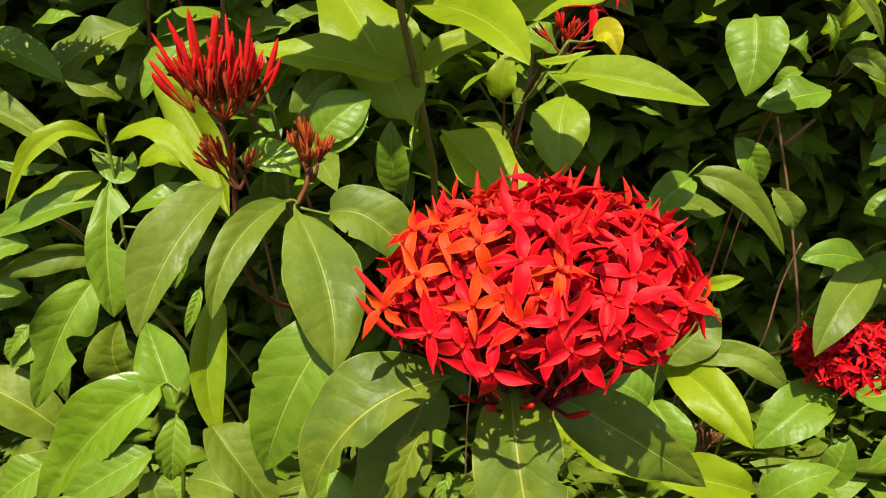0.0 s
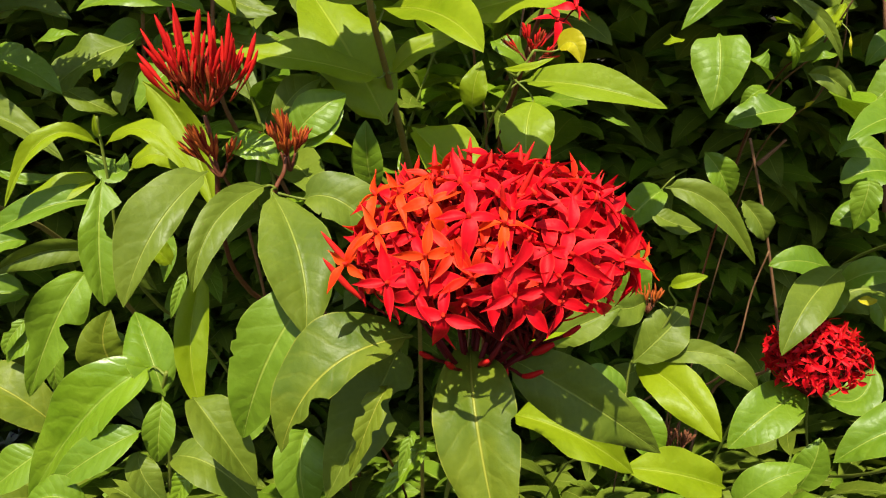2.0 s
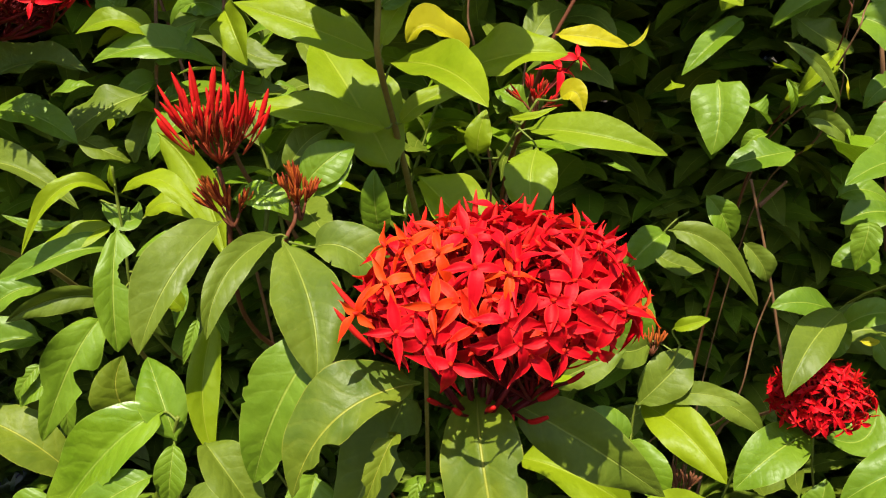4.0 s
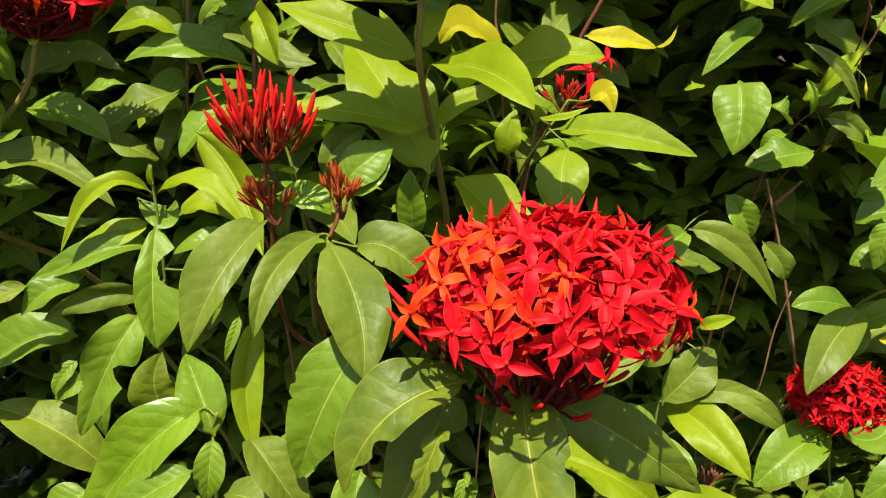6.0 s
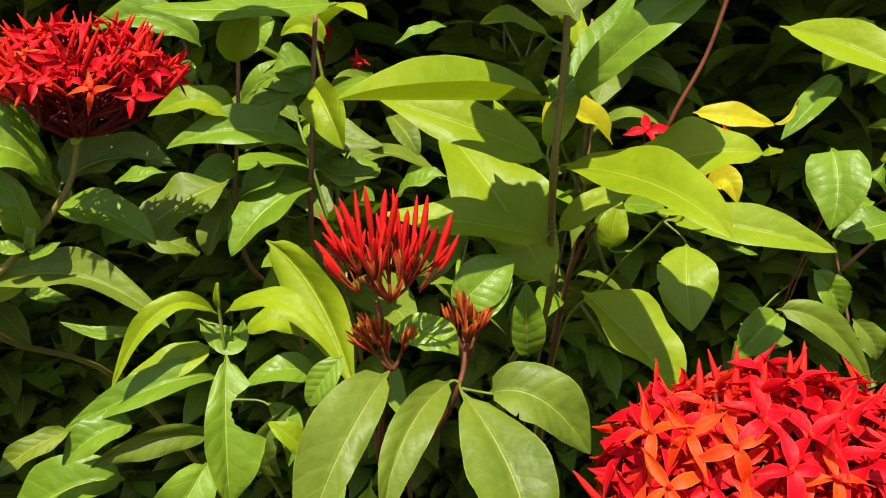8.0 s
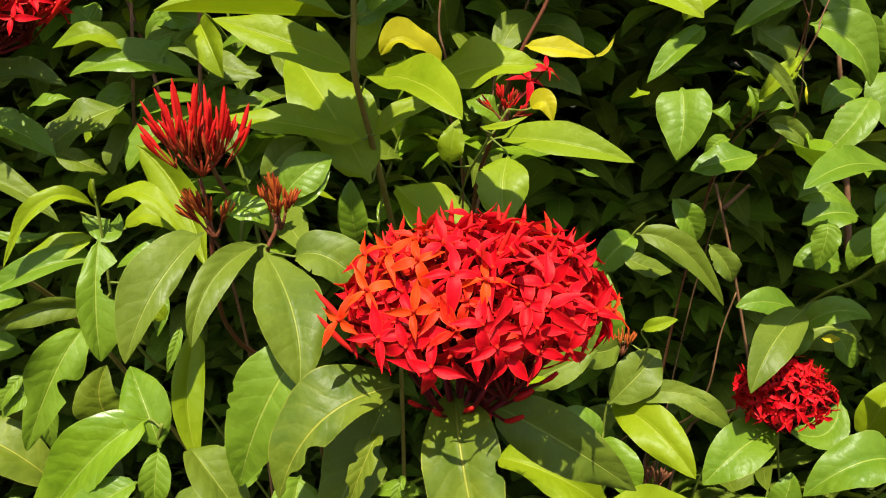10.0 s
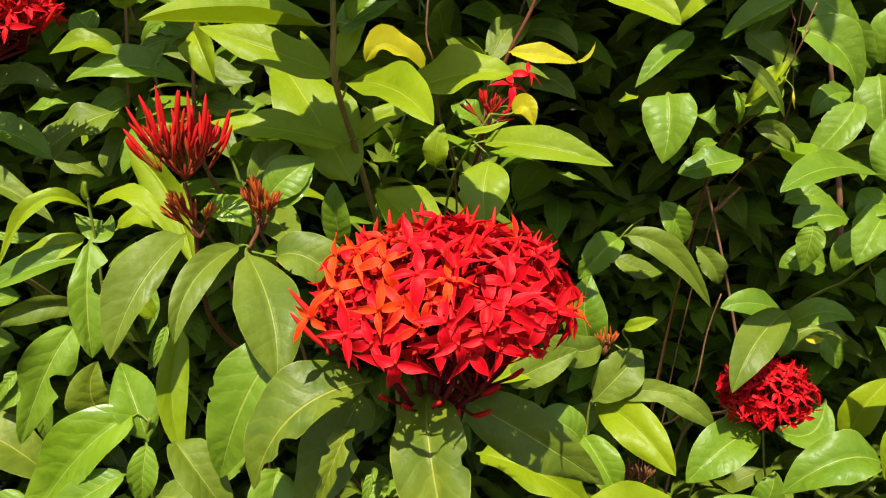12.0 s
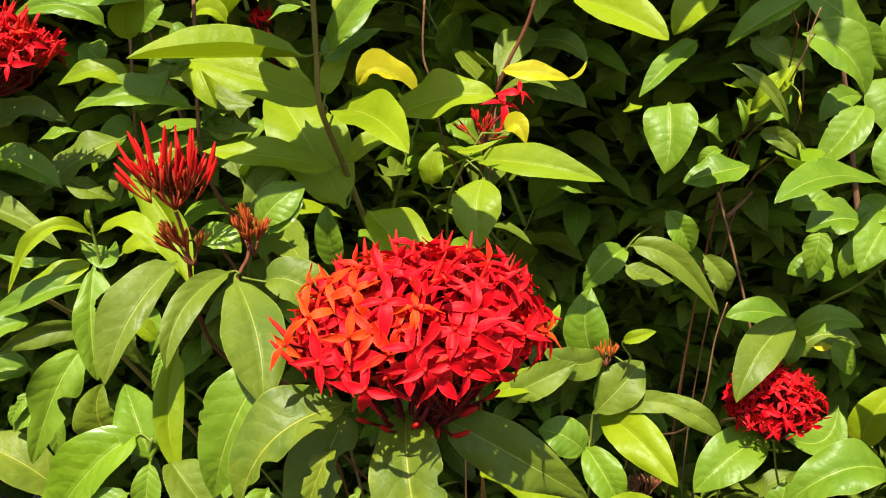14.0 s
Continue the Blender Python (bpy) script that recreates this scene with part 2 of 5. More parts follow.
def tube_geometry(points, radii, sides=7):
    pts = [Vector(p) for p in points]
    verts, faces = [], []
    x = None
    for i, p in enumerate(pts):
        d = (pts[min(i + 1, len(pts) - 1)] - pts[max(i - 1, 0)]).normalized()
        x = d.orthogonal().normalized() if x is None else (x - d * x.dot(d)).normalized()
        y = d.cross(x)
        for k in range(sides):
            an = 2 * math.pi * k / sides
            verts.append(p + (x * math.cos(an) + y * math.sin(an)) * radii[i])
    for i in range(len(pts) - 1):
        for k in range(sides):
            faces.append((i * sides + k, i * sides + (k + 1) % sides, (i + 1) * sides + (k + 1) % sides, (i + 1) * sides + k))
    n = len(verts)
    verts += [pts[0], pts[-1]]
    for k in range(sides):
        faces.append((n, (k + 1) % sides, k))
        e = (len(pts) - 1) * sides
        faces.append((n + 1, e + k, e + (k + 1) % sides))
    return verts, faces


def smooth_line(points, steps=5):
    """Points along a smooth line through the given ones."""
    p = [Vector(q) for q in points]
    p = [p[0] * 2 - p[1]] + p + [p[-1] * 2 - p[-2]]
    line = []
    for i in range(1, len(p) - 2):
        for s in range(steps):
            t = s / steps
            line.append(0.5 * (2 * p[i] + (p[i + 1] - p[i - 1]) * t + (2 * p[i - 1] - 5 * p[i] + 4 * p[i + 1] - p[i + 2]) * t * t
                               + (3 * p[i] - p[i - 1] - 3 * p[i + 1] + p[i + 2]) * t ** 3))
    return line + [p[-2]]


def bezier(a, c1, c2, b, n):
    return [a * (1 - t) ** 3 + c1 * (3 * t * (1 - t) ** 2) + c2 * (3 * t * t * (1 - t)) + b * t ** 3 for t in (i / n for i in range(n + 1))]


def new_shoot(label):
    ob = new("ixora_shoot")
    return tagged(ob, label, "plant", "shoots of the hedge")


def stem(shoot, points, radius, mat, rooted=True):
    """A stem through the points, carried on down into the hedge to the soil, or a twig that ends where it forks off."""
    end = Vector(points[-1])
    COUNT["stem"] += 1
    rnd = random.Random(COUNT["stem"])
    foot = Vector((end.x * 1.05 + rnd.uniform(-0.06, 0.06), 1.15 + rnd.uniform(-0.1, 0.15), -0.01))
    on = (end - Vector(points[-2])).normalized() * 0.03
    way = [*points, end + on + Vector((0, 0.05, -0.025)), end + on + Vector((rnd.uniform(-0.02, 0.02), 0.26, -0.16)), end.lerp(foot, 0.6) + Vector((0, 0.2, 0)), foot]
    line = smooth_line(way if rooted else points, 6)
    n = len(line)
    radii = [radius * (0.68 + 0.7 * (i / n) ** 2 + 0.03 * math.sin(i * 1.1)) for i in range(n)]
    v, f = tube_geometry(line, radii, 8)
    STEMS[shoot.name] += line[:n - 4]
    return part("stem", mesh_of("stem", v, f, [mat]), shoot)


# ---- ground ----
def ground():
    n, verts, faces = 60, [], []
    for i in range(n + 1):
        for j in range(n + 1):
            x, y = (i / n * 2 - 1), (j / n * 2 - 1)
            x, y = math.copysign(abs(x) ** 4, x) * 400 + x * 4, math.copysign(abs(y) ** 4, y) * 400 + y * 4
            verts.append((x, y, 0.02 * noise.noise(Vector((x * 1.3, y * 1.3, 0)))))
    for i in range(n):
        for j in range(n):
            faces.append((i * (n + 1) + j, (i + 1) * (n + 1) + j, (i + 1) * (n + 1) + j + 1, i * (n + 1) + j + 1))
    tagged(new("ground", mesh_of("ground", verts, faces, [SOIL])), "bare brown soil under the ixora hedge", "ground", kind="structure")


ground()

# ---- shoots of the hedge, leaf by leaf ----

shoot = new_shoot("mature ixora shoot with a red bud cluster and broad drooping leaves")
stem(shoot, [(-0.094, 0.370, 1.072), (-0.091, 0.370, 1.057), (-0.091, 0.372, 1.044), (-0.095, 0.390, 1.008)], 0.0016, STEM_RED)
leaf(shoot, (-0.089, 0.350, 1.050), (-0.106, 0.324, 1.031), (-0.120, 0.314, 0.999), 0.023, (0.19, -0.85, 0.49), LEAF_MATURE, asym=.35)
leaf(shoot, (-0.065, 0.362, 1.041), (-0.084, 0.334, 1.030), (-0.092, 0.321, 1.003), 0.016, (0.21, -0.74, 0.64), LEAF_MATURE, asym=-.1)
leaf(shoot, (-0.062, 0.352, 1.040), (-0.045, 0.319, 1.018), (-0.042, 0.303, 0.990), 0.031, (0.16, -0.67, 0.72), LEAF_MATURE, asym=.1)
leaf(shoot, (-0.050, 0.366, 1.033), (-0.030, 0.360, 1.032), (-0.010, 0.360, 1.008), 0.026, (0.16, -0.79, 0.60), LEAF_MATURE)
leaf(shoot, (-0.091, 0.380, 1.054), (-0.073, 0.371, 1.058), (-0.062, 0.370, 1.048), 0.017, (-0.07, -0.65, 0.76), LEAF_GLOSSY)
leaf(shoot, (-0.056, 0.410, 1.049), (-0.043, 0.411, 1.062), (-0.037, 0.420, 1.074), 0.012, (0.17, -0.95, 0.25), LEAF_GLOSSY)
leaf(shoot, (-0.077, 0.450, 1.054), (-0.066, 0.451, 1.071), (-0.052, 0.460, 1.079), 0.018, (-0.02, -0.92, 0.39), LEAF_MATURE)
leaf(shoot, (-0.111, 0.375, 0.995), (-0.114, 0.370, 0.985), (-0.119, 0.370, 0.972), 0.006, (-0.05, -0.97, 0.22), LEAF_LIGHT)
leaf(shoot, (-0.098, 0.360, 1.001), (-0.103, 0.345, 0.968), (-0.098, 0.340, 0.935), 0.016, (0.36, -0.89, 0.27), LEAF_YOUNG)
leaf(shoot, (-0.039, 0.325, 1.005), (-0.059, 0.312, 0.978), (-0.075, 0.318, 0.935), 0.035, (-0.18, -0.96, 0.19), LEAF_LIGHT, fold=16)
stem(shoot, [(-0.059, 0.379, 1.055), (-0.0595, 0.372, 1.045), (-0.062, 0.363, 1.039), (-0.067, 0.372, 1.022), (-0.076, 0.400, 0.995)], 0.0015, STEM_RED)

shoot = new_shoot("mature ixora shoot with glossy leaves below the large flower head")
stem(shoot, [(0.026, 0.293, 0.974), (0.026, 0.300, 0.958), (0.024, 0.330, 0.916)], 0.0020, STEM_GREEN)
leaf(shoot, (0.003, 0.285, 0.997), (-0.029, 0.268, 0.990), (-0.048, 0.268, 0.956), 0.028, (-0.21, -0.79, 0.58), LEAF_OLD, fold=14, asym=.35, bites=[(-1,.66,.06,.5),(-1,.86,.07,.6)])
leaf(shoot, (-0.004, 0.315, 0.980), (-0.017, 0.294, 0.958), (-0.035, 0.291, 0.921), 0.030, (-0.23, -0.85, 0.47), LEAF_MATURE, bites=[(-1,.36,.09,.55)])
leaf(shoot, (0.026, 0.303, 0.985), (0.028, 0.269, 0.964), (0.038, 0.255, 0.915), 0.033, (-0.10, -0.83, 0.55), LEAF_OLD, bites=[(-1,.5,.05,.2)])
leaf(shoot, (0.042, 0.315, 0.975), (0.075, 0.309, 0.957), (0.114, 0.325, 0.922), 0.029, (0.23, -0.96, 0.14), LEAF_MATURE)
leaf(shoot, (0.005, 0.315, 0.937), (-0.000, 0.303, 0.930), (-0.017, 0.300, 0.912), 0.010, (-0.29, -0.69, 0.67), LEAF_GLOSSY)
leaf(shoot, (-0.045, 0.310, 0.944), (-0.047, 0.300, 0.930), (-0.044, 0.300, 0.904), 0.024, (0.25, -0.94, 0.24), LEAF_LIGHT)
leaf(shoot, (-0.007, 0.285, 0.976), (-0.013, 0.275, 0.968), (-0.023, 0.275, 0.941), 0.011, (-0.21, -0.91, 0.36), LEAF_OLD, bites=[(1, 0.20, 0.07, 0.7), (-1, 0.33, 0.08, 0.75), (1, 0.5, 0.06, 0.5), (-1, 0.62, 0.05, 0.4), (1, 0.78, 0.07, 0.6)])
leaf(shoot, (0.003, 0.290, 0.953), (-0.000, 0.285, 0.949), (-0.004, 0.285, 0.934), 0.005, (-0.19, -0.93, 0.31), LEAF_LIGHT, bites=[(1, 0.3, 0.08, 0.6), (-1, 0.5, 0.06, 0.5)])

shoot = new_shoot("light green ixora shoot with young oval leaves")
stem(shoot, [(0.172, 0.525, 0.921), (0.165, 0.530, 0.901), (0.146, 0.535, 0.873), (0.145, 0.550, 0.807)], 0.0012, STEM_GREEN)
leaf(shoot, (0.165, 0.520, 0.935), (0.175, 0.512, 0.941), (0.187, 0.510, 0.945), 0.010, (-0.53, -0.72, 0.45), LEAF_YOUNG)
leaf(shoot, (0.156, 0.535, 0.921), (0.130, 0.510, 0.923), (0.106, 0.500, 0.940), 0.024, (0.62, -0.71, 0.33), LEAF_MATURE)
leaf(shoot, (0.146, 0.530, 0.875), (0.166, 0.529, 0.897), (0.184, 0.540, 0.911), 0.033, (-0.09, -0.93, 0.36), LEAF_MATURE)
leaf(shoot, (0.153, 0.560, 0.900), (0.143, 0.552, 0.937), (0.149, 0.560, 0.964), 0.034, (-0.10, -1.00, -0.01), LEAF_LIGHT)
leaf(shoot, (0.120, 0.520, 0.911), (0.094, 0.500, 0.914), (0.069, 0.500, 0.905), 0.020, (0.16, -0.63, 0.76), LEAF_YOUNG)
leaf(shoot, (0.152, 0.556, 0.866), (0.175, 0.513, 0.862), (0.199, 0.490, 0.835), 0.033, (-0.43, -0.62, 0.66), LEAF_YOUNG)
leaf(shoot, (0.149, 0.545, 0.871), (0.184, 0.524, 0.886), (0.215, 0.520, 0.878), 0.017, (-0.36, -0.81, 0.47), LEAF_MATURE)
leaf(shoot, (0.194, 0.600, 0.856), (0.232, 0.590, 0.846), (0.260, 0.590, 0.820), 0.022, (0.02, -0.88, 0.48), LEAF_MATURE)
leaf(shoot, (0.057, 0.470, 0.867), (0.094, 0.455, 0.861), (0.137, 0.470, 0.824), 0.033, (0.34, -0.70, 0.63), LEAF_YOUNG, wave=.35)
leaf(shoot, (0.208, 0.500, 0.794), (0.168, 0.486, 0.814), (0.135, 0.490, 0.816), 0.033, (0.29, -0.70, 0.65), LEAF_YOUNG)
leaf(shoot, (0.160, 0.560, 0.857), (0.141, 0.562, 0.842), (0.129, 0.580, 0.805), 0.024, (-0.64, -0.76, 0.09), LEAF_MATURE)
leaf(shoot, (0.080, 0.500, 0.904), (0.104, 0.493, 0.919), (0.130, 0.500, 0.928), 0.024, (-0.19, -0.90, 0.40), LEAF_MATURE)
leaf(shoot, (0.138, 0.520, 0.849), (0.121, 0.515, 0.866), (0.103, 0.520, 0.868), 0.030, (0.26, -0.84, 0.47), LEAF_LIGHT)
leaf(shoot, (0.138, 0.520, 0.854), (0.149, 0.504, 0.839), (0.161, 0.500, 0.814), 0.028, (0.01, -0.89, 0.45), LEAF_LIGHT)

shoot = new_shoot("ixora shoot with a small red flower head and pale green leaves")
stem(shoot, [(0.311, 0.620, 0.810), (0.322, 0.640, 0.767), (0.333, 0.660, 0.726)], 0.0014, STEM_GREEN)
leaf(shoot, (0.301, 0.600, 0.818), (0.261, 0.572, 0.814), (0.230, 0.564, 0.788), 0.040, (0.03, -0.68, 0.74), LEAF_LIGHT)
leaf(shoot, (0.382, 0.660, 0.815), (0.363, 0.643, 0.789), (0.327, 0.640, 0.798), 0.031, (0.01, -0.66, 0.75), LEAF_LIGHT)
leaf(shoot, (0.351, 0.500, 0.836), (0.312, 0.486, 0.846), (0.275, 0.490, 0.819), 0.037, (-0.08, -0.65, 0.75), LEAF_LIGHT)
leaf(shoot, (0.366, 0.500, 0.856), (0.383, 0.487, 0.842), (0.412, 0.490, 0.813), 0.049, (0.09, -0.94, 0.32), LEAF_LIGHT)
leaf(shoot, (0.402, 0.560, 0.831), (0.394, 0.543, 0.883), (0.362, 0.550, 0.922), 0.035, (0.12, -0.99, -0.06), LEAF_LIGHT)
leaf(shoot, (0.375, 0.600, 0.805), (0.383, 0.593, 0.837), (0.406, 0.600, 0.858), 0.030, (-0.51, -0.81, 0.30), LEAF_YOUNG)
leaf(shoot, (0.303, 0.600, 0.730), (0.311, 0.594, 0.758), (0.316, 0.600, 0.777), 0.027, (-0.54, -0.83, 0.15), LEAF_LIGHT)
leaf(shoot, (0.233, 0.550, 0.746), (0.255, 0.542, 0.773), (0.289, 0.550, 0.778), 0.029, (-0.36, -0.70, 0.62), LEAF_LIGHT)
leaf(shoot, (0.318, 0.604, 0.918), (0.278, 0.564, 0.906), (0.256, 0.547, 0.872), 0.033, (0.09, -0.68, 0.72), LEAF_MATURE)
leaf(shoot, (0.330, 0.640, 0.904), (0.295, 0.622, 0.919), (0.268, 0.620, 0.916), 0.024, (0.35, -0.72, 0.60), LEAF_LIGHT)
leaf(shoot, (0.329, 0.630, 0.894), (0.352, 0.618, 0.911), (0.382, 0.620, 0.902), 0.023, (-0.23, -0.76, 0.61), LEAF_LIGHT)
leaf(shoot, (0.331, 0.640, 0.898), (0.329, 0.631, 0.883), (0.325, 0.630, 0.868), 0.019, (-0.33, -0.87, 0.36), LEAF_LIGHT)
leaf(shoot, (0.364, 0.500, 0.858), (0.354, 0.496, 0.856), (0.354, 0.500, 0.822), 0.013, (-0.55, -0.82, 0.15), LEAF_YOUNG)
stem(shoot, [(0.368, 0.500, 0.858), (0.351, 0.500, 0.836), (0.344, 0.520, 0.802)], 0.0015, STEM_GREEN)

shoot = new_shoot("woody ixora branch with dark hanging leaves")
stem(shoot, [(0.328, 0.860, 0.975), (0.346, 0.860, 0.909), (0.367, 0.870, 0.833), (0.393, 0.890, 0.728)], 0.0022, STEM_BROWN)
stem(shoot, [(0.361, 0.850, 0.975), (0.354, 0.855, 0.965), (0.338, 0.860, 0.947)], 0.0022, STEM_BROWN, rooted=False)
stem(shoot, [(0.275, 0.640, 0.922), (0.268, 0.650, 0.883), (0.262, 0.660, 0.824)], 0.0011, STEM_BROWN)
leaf(shoot, (0.199, 0.680, 0.965), (0.239, 0.672, 0.951), (0.280, 0.680, 0.897), 0.025, (0.19, -0.96, 0.22), LEAF_MATURE)
leaf(shoot, (0.235, 0.700, 0.991), (0.249, 0.695, 0.973), (0.259, 0.700, 0.952), 0.026, (0.08, -1.00, 0.05), LEAF_LIGHT)
leaf(shoot, (0.192, 0.660, 0.968), (0.173, 0.649, 0.957), (0.155, 0.650, 0.935), 0.028, (-0.13, -0.90, 0.42), LEAF_LIGHT)
leaf(shoot, (0.233, 0.680, 1.089), (0.230, 0.660, 1.062), (0.224, 0.655, 1.032), 0.045, (-0.31, -0.85, 0.42), LEAF_LIGHT, wide=0.62, fold=30)
leaf(shoot, (0.316, 0.720, 1.025), (0.282, 0.707, 1.022), (0.253, 0.710, 1.014), 0.034, (-0.03, -0.65, 0.76), LEAF_LIGHT)
leaf(shoot, (0.282, 0.780, 1.137), (0.249, 0.749, 1.118), (0.219, 0.740, 1.089), 0.024, (-0.09, -0.70, 0.71), LEAF_LIGHT)
leaf(shoot, (0.270, 0.700, 0.949), (0.285, 0.695, 0.931), (0.293, 0.700, 0.913), 0.023, (0.13, -0.99, 0.08), LEAF_MATURE)
leaf(shoot, (0.218, 0.800, 0.915), (0.237, 0.794, 0.904), (0.268, 0.800, 0.896), 0.025, (0.24, -0.75, 0.62), LEAF_MATURE)
stem(shoot, [(0.230, 0.730, 0.970), (0.216, 0.720, 0.965), (0.206, 0.720, 0.954), (0.200, 0.730, 0.937)], 0.0010, STEM_GREEN, rooted=False)
leaf(shoot, (0.357, 0.700, 0.845), (0.377, 0.693, 0.870), (0.418, 0.700, 0.855), 0.050, (-0.11, -0.71, 0.69), LEAF_MATURE)
leaf(shoot, (0.383, 0.680, 0.869), (0.392, 0.675, 0.854), (0.401, 0.680, 0.835), 0.022, (0.12, -0.99, 0.06), LEAF_LIGHT)

shoot = new_shoot("pale green ixora shoot with a rosette of broad leaves")
stem(shoot, [(0.394, 0.600, 1.027), (0.393, 0.600, 1.009), (0.406, 0.630, 0.966)], 0.0016, STEM_GREEN)
stem(shoot, [(0.355, 0.740, 1.160), (0.359, 0.740, 1.149), (0.360, 0.740, 1.139)], 0.0010, STEM_RED)
stem(shoot, [(0.384, 0.750, 1.161), (0.377, 0.750, 1.142), (0.372, 0.750, 1.123)], 0.0011, STEM_BROWN)
leaf(shoot, (0.376, 0.770, 1.138), (0.411, 0.755, 1.119), (0.433, 0.760, 1.080), 0.048, (0.20, -0.92, 0.35), LEAF_LIGHT)
leaf(shoot, (0.493, 0.840, 1.091), (0.489, 0.822, 1.064), (0.495, 0.820, 1.028), 0.052, (-0.37, -0.89, 0.27), LEAF_LIGHT)
leaf(shoot, (0.394, 0.600, 1.022), (0.389, 0.604, 1.046), (0.393, 0.620, 1.071), 0.033, (-0.39, -0.86, 0.34), LEAF_LIGHT)
leaf(shoot, (0.388, 0.600, 1.021), (0.313, 0.531, 1.046), (0.262, 0.500, 1.035), 0.031, (0.34, -0.30, 0.89), LEAF_LIGHT, wave=.08)
leaf(shoot, (0.398, 0.600, 1.020), (0.411, 0.585, 1.041), (0.437, 0.580, 1.030), 0.042, (-0.47, -0.58, 0.67), LEAF_LIGHT)
leaf(shoot, (0.481, 0.850, 0.937), (0.446, 0.840, 0.944), (0.416, 0.840, 0.932), 0.044, (0.05, -0.67, 0.74), LEAF_LIGHT)
leaf(shoot, (0.350, 0.780, 1.081), (0.362, 0.775, 1.095), (0.374, 0.780, 1.109), 0.019, (-0.51, -0.75, 0.43), LEAF_YOUNG)
leaf(shoot, (0.329, 0.790, 1.064), (0.338, 0.780, 1.072), (0.358, 0.790, 1.077), 0.017, (-0.29, -0.71, 0.64), LEAF_YOUNG)
leaf(shoot, (0.349, 0.800, 1.087), (0.330, 0.790, 1.094), (0.317, 0.800, 1.090), 0.012, (0.07, -0.68, 0.73), LEAF_YOUNG)
leaf(shoot, (0.457, 0.820, 1.073), (0.426, 0.800, 1.073), (0.408, 0.800, 1.052), 0.026, (0.16, -0.88, 0.45), LEAF_LIGHT)
leaf(shoot, (0.391, 0.600, 1.004), (0.369, 0.585, 1.007), (0.355, 0.580, 1.000), 0.030, (0.24, -0.58, 0.78), LEAF_LIGHT)
leaf(shoot, (0.397, 0.600, 1.011), (0.411, 0.579, 0.998), (0.433, 0.570, 0.990), 0.033, (-0.28, -0.75, 0.60), LEAF_LIGHT)
leaf(shoot, (0.385, 0.590, 1.003), (0.362, 0.565, 0.993), (0.345, 0.555, 0.968), 0.033, (-0.01, -0.69, 0.72), LEAF_LIGHT)
leaf(shoot, (0.430, 0.750, 1.072), (0.407, 0.736, 1.047), (0.378, 0.740, 1.014), 0.035, (-0.38, -0.80, 0.47), LEAF_LIGHT)
leaf(shoot, (0.507, 0.850, 1.100), (0.504, 0.842, 1.130), (0.519, 0.850, 1.168), 0.047, (-0.47, -0.88, 0.08), LEAF_LIGHT)
leaf(shoot, (0.496, 0.820, 1.097), (0.511, 0.813, 1.115), (0.535, 0.820, 1.136), 0.036, (-0.43, -0.79, 0.43), LEAF_LIGHT)
leaf(shoot, (0.533, 0.820, 1.109), (0.519, 0.810, 1.092), (0.514, 0.810, 1.072), 0.029, (-0.42, -0.80, 0.43), LEAF_LIGHT)
leaf(shoot, (0.449, 0.800, 1.131), (0.414, 0.790, 1.159), (0.381, 0.800, 1.182), 0.043, (0.24, -0.91, 0.33), LEAF_LIGHT)
leaf(shoot, (0.314, 0.800, 1.128), (0.349, 0.788, 1.154), (0.398, 0.800, 1.175), 0.027, (-0.32, -0.75, 0.58), LEAF_LIGHT)
leaf(shoot, (0.293, 0.750, 1.181), (0.267, 0.738, 1.166), (0.250, 0.740, 1.143), 0.033, (-0.23, -0.85, 0.48), LEAF_YOUNG)
leaf(shoot, (0.447, 0.600, 1.045), (0.424, 0.594, 1.061), (0.406, 0.600, 1.068), 0.035, (0.20, -0.91, 0.36), LEAF_YOUNG)
leaf(shoot, (0.382, 0.680, 0.933), (0.358, 0.675, 0.941), (0.339, 0.680, 0.933), 0.032, (0.00, -0.73, 0.69), LEAF_LIGHT)
leaf(shoot, (0.414, 0.660, 0.929), (0.429, 0.655, 0.918), (0.437, 0.660, 0.890), 0.030, (0.03, -1.00, 0.02), LEAF_LIGHT)
leaf(shoot, (0.408, 0.660, 0.964), (0.387, 0.655, 0.955), (0.379, 0.660, 0.933), 0.024, (-0.51, -0.72, 0.47), LEAF_LIGHT)
leaf(shoot, (0.462, 0.620, 0.967), (0.440, 0.613, 0.944), (0.424, 0.620, 0.922), 0.042, (-0.56, -0.69, 0.47), LEAF_LIGHT)
leaf(shoot, (0.337, 0.800, 1.137), (0.363, 0.792, 1.118), (0.394, 0.800, 1.106), 0.033, (0.22, -0.89, 0.41), LEAF_MATURE)
leaf(shoot, (0.379, 0.800, 1.084), (0.361, 0.795, 1.074), (0.344, 0.800, 1.055), 0.027, (-0.39, -0.79, 0.47), LEAF_LIGHT)
leaf(shoot, (0.445, 0.850, 1.143), (0.467, 0.842, 1.120), (0.490, 0.850, 1.096), 0.038, (0.07, -1.00, 0.06), LEAF_LIGHT)
leaf(shoot, (0.468, 0.620, 0.889), (0.451, 0.616, 0.896), (0.437, 0.620, 0.895), 0.026, (0.13, -0.72, 0.68), LEAF_YELLOW)
leaf(shoot, (0.346, 0.700, 0.987), (0.368, 0.694, 0.995), (0.398, 0.700, 0.978), 0.023, (0.12, -0.71, 0.70), LEAF_LIGHT)
leaf(shoot, (0.357, 0.660, 0.975), (0.354, 0.655, 0.961), (0.350, 0.660, 0.934), 0.024, (-0.45, -0.89, 0.08), LEAF_LIGHT)
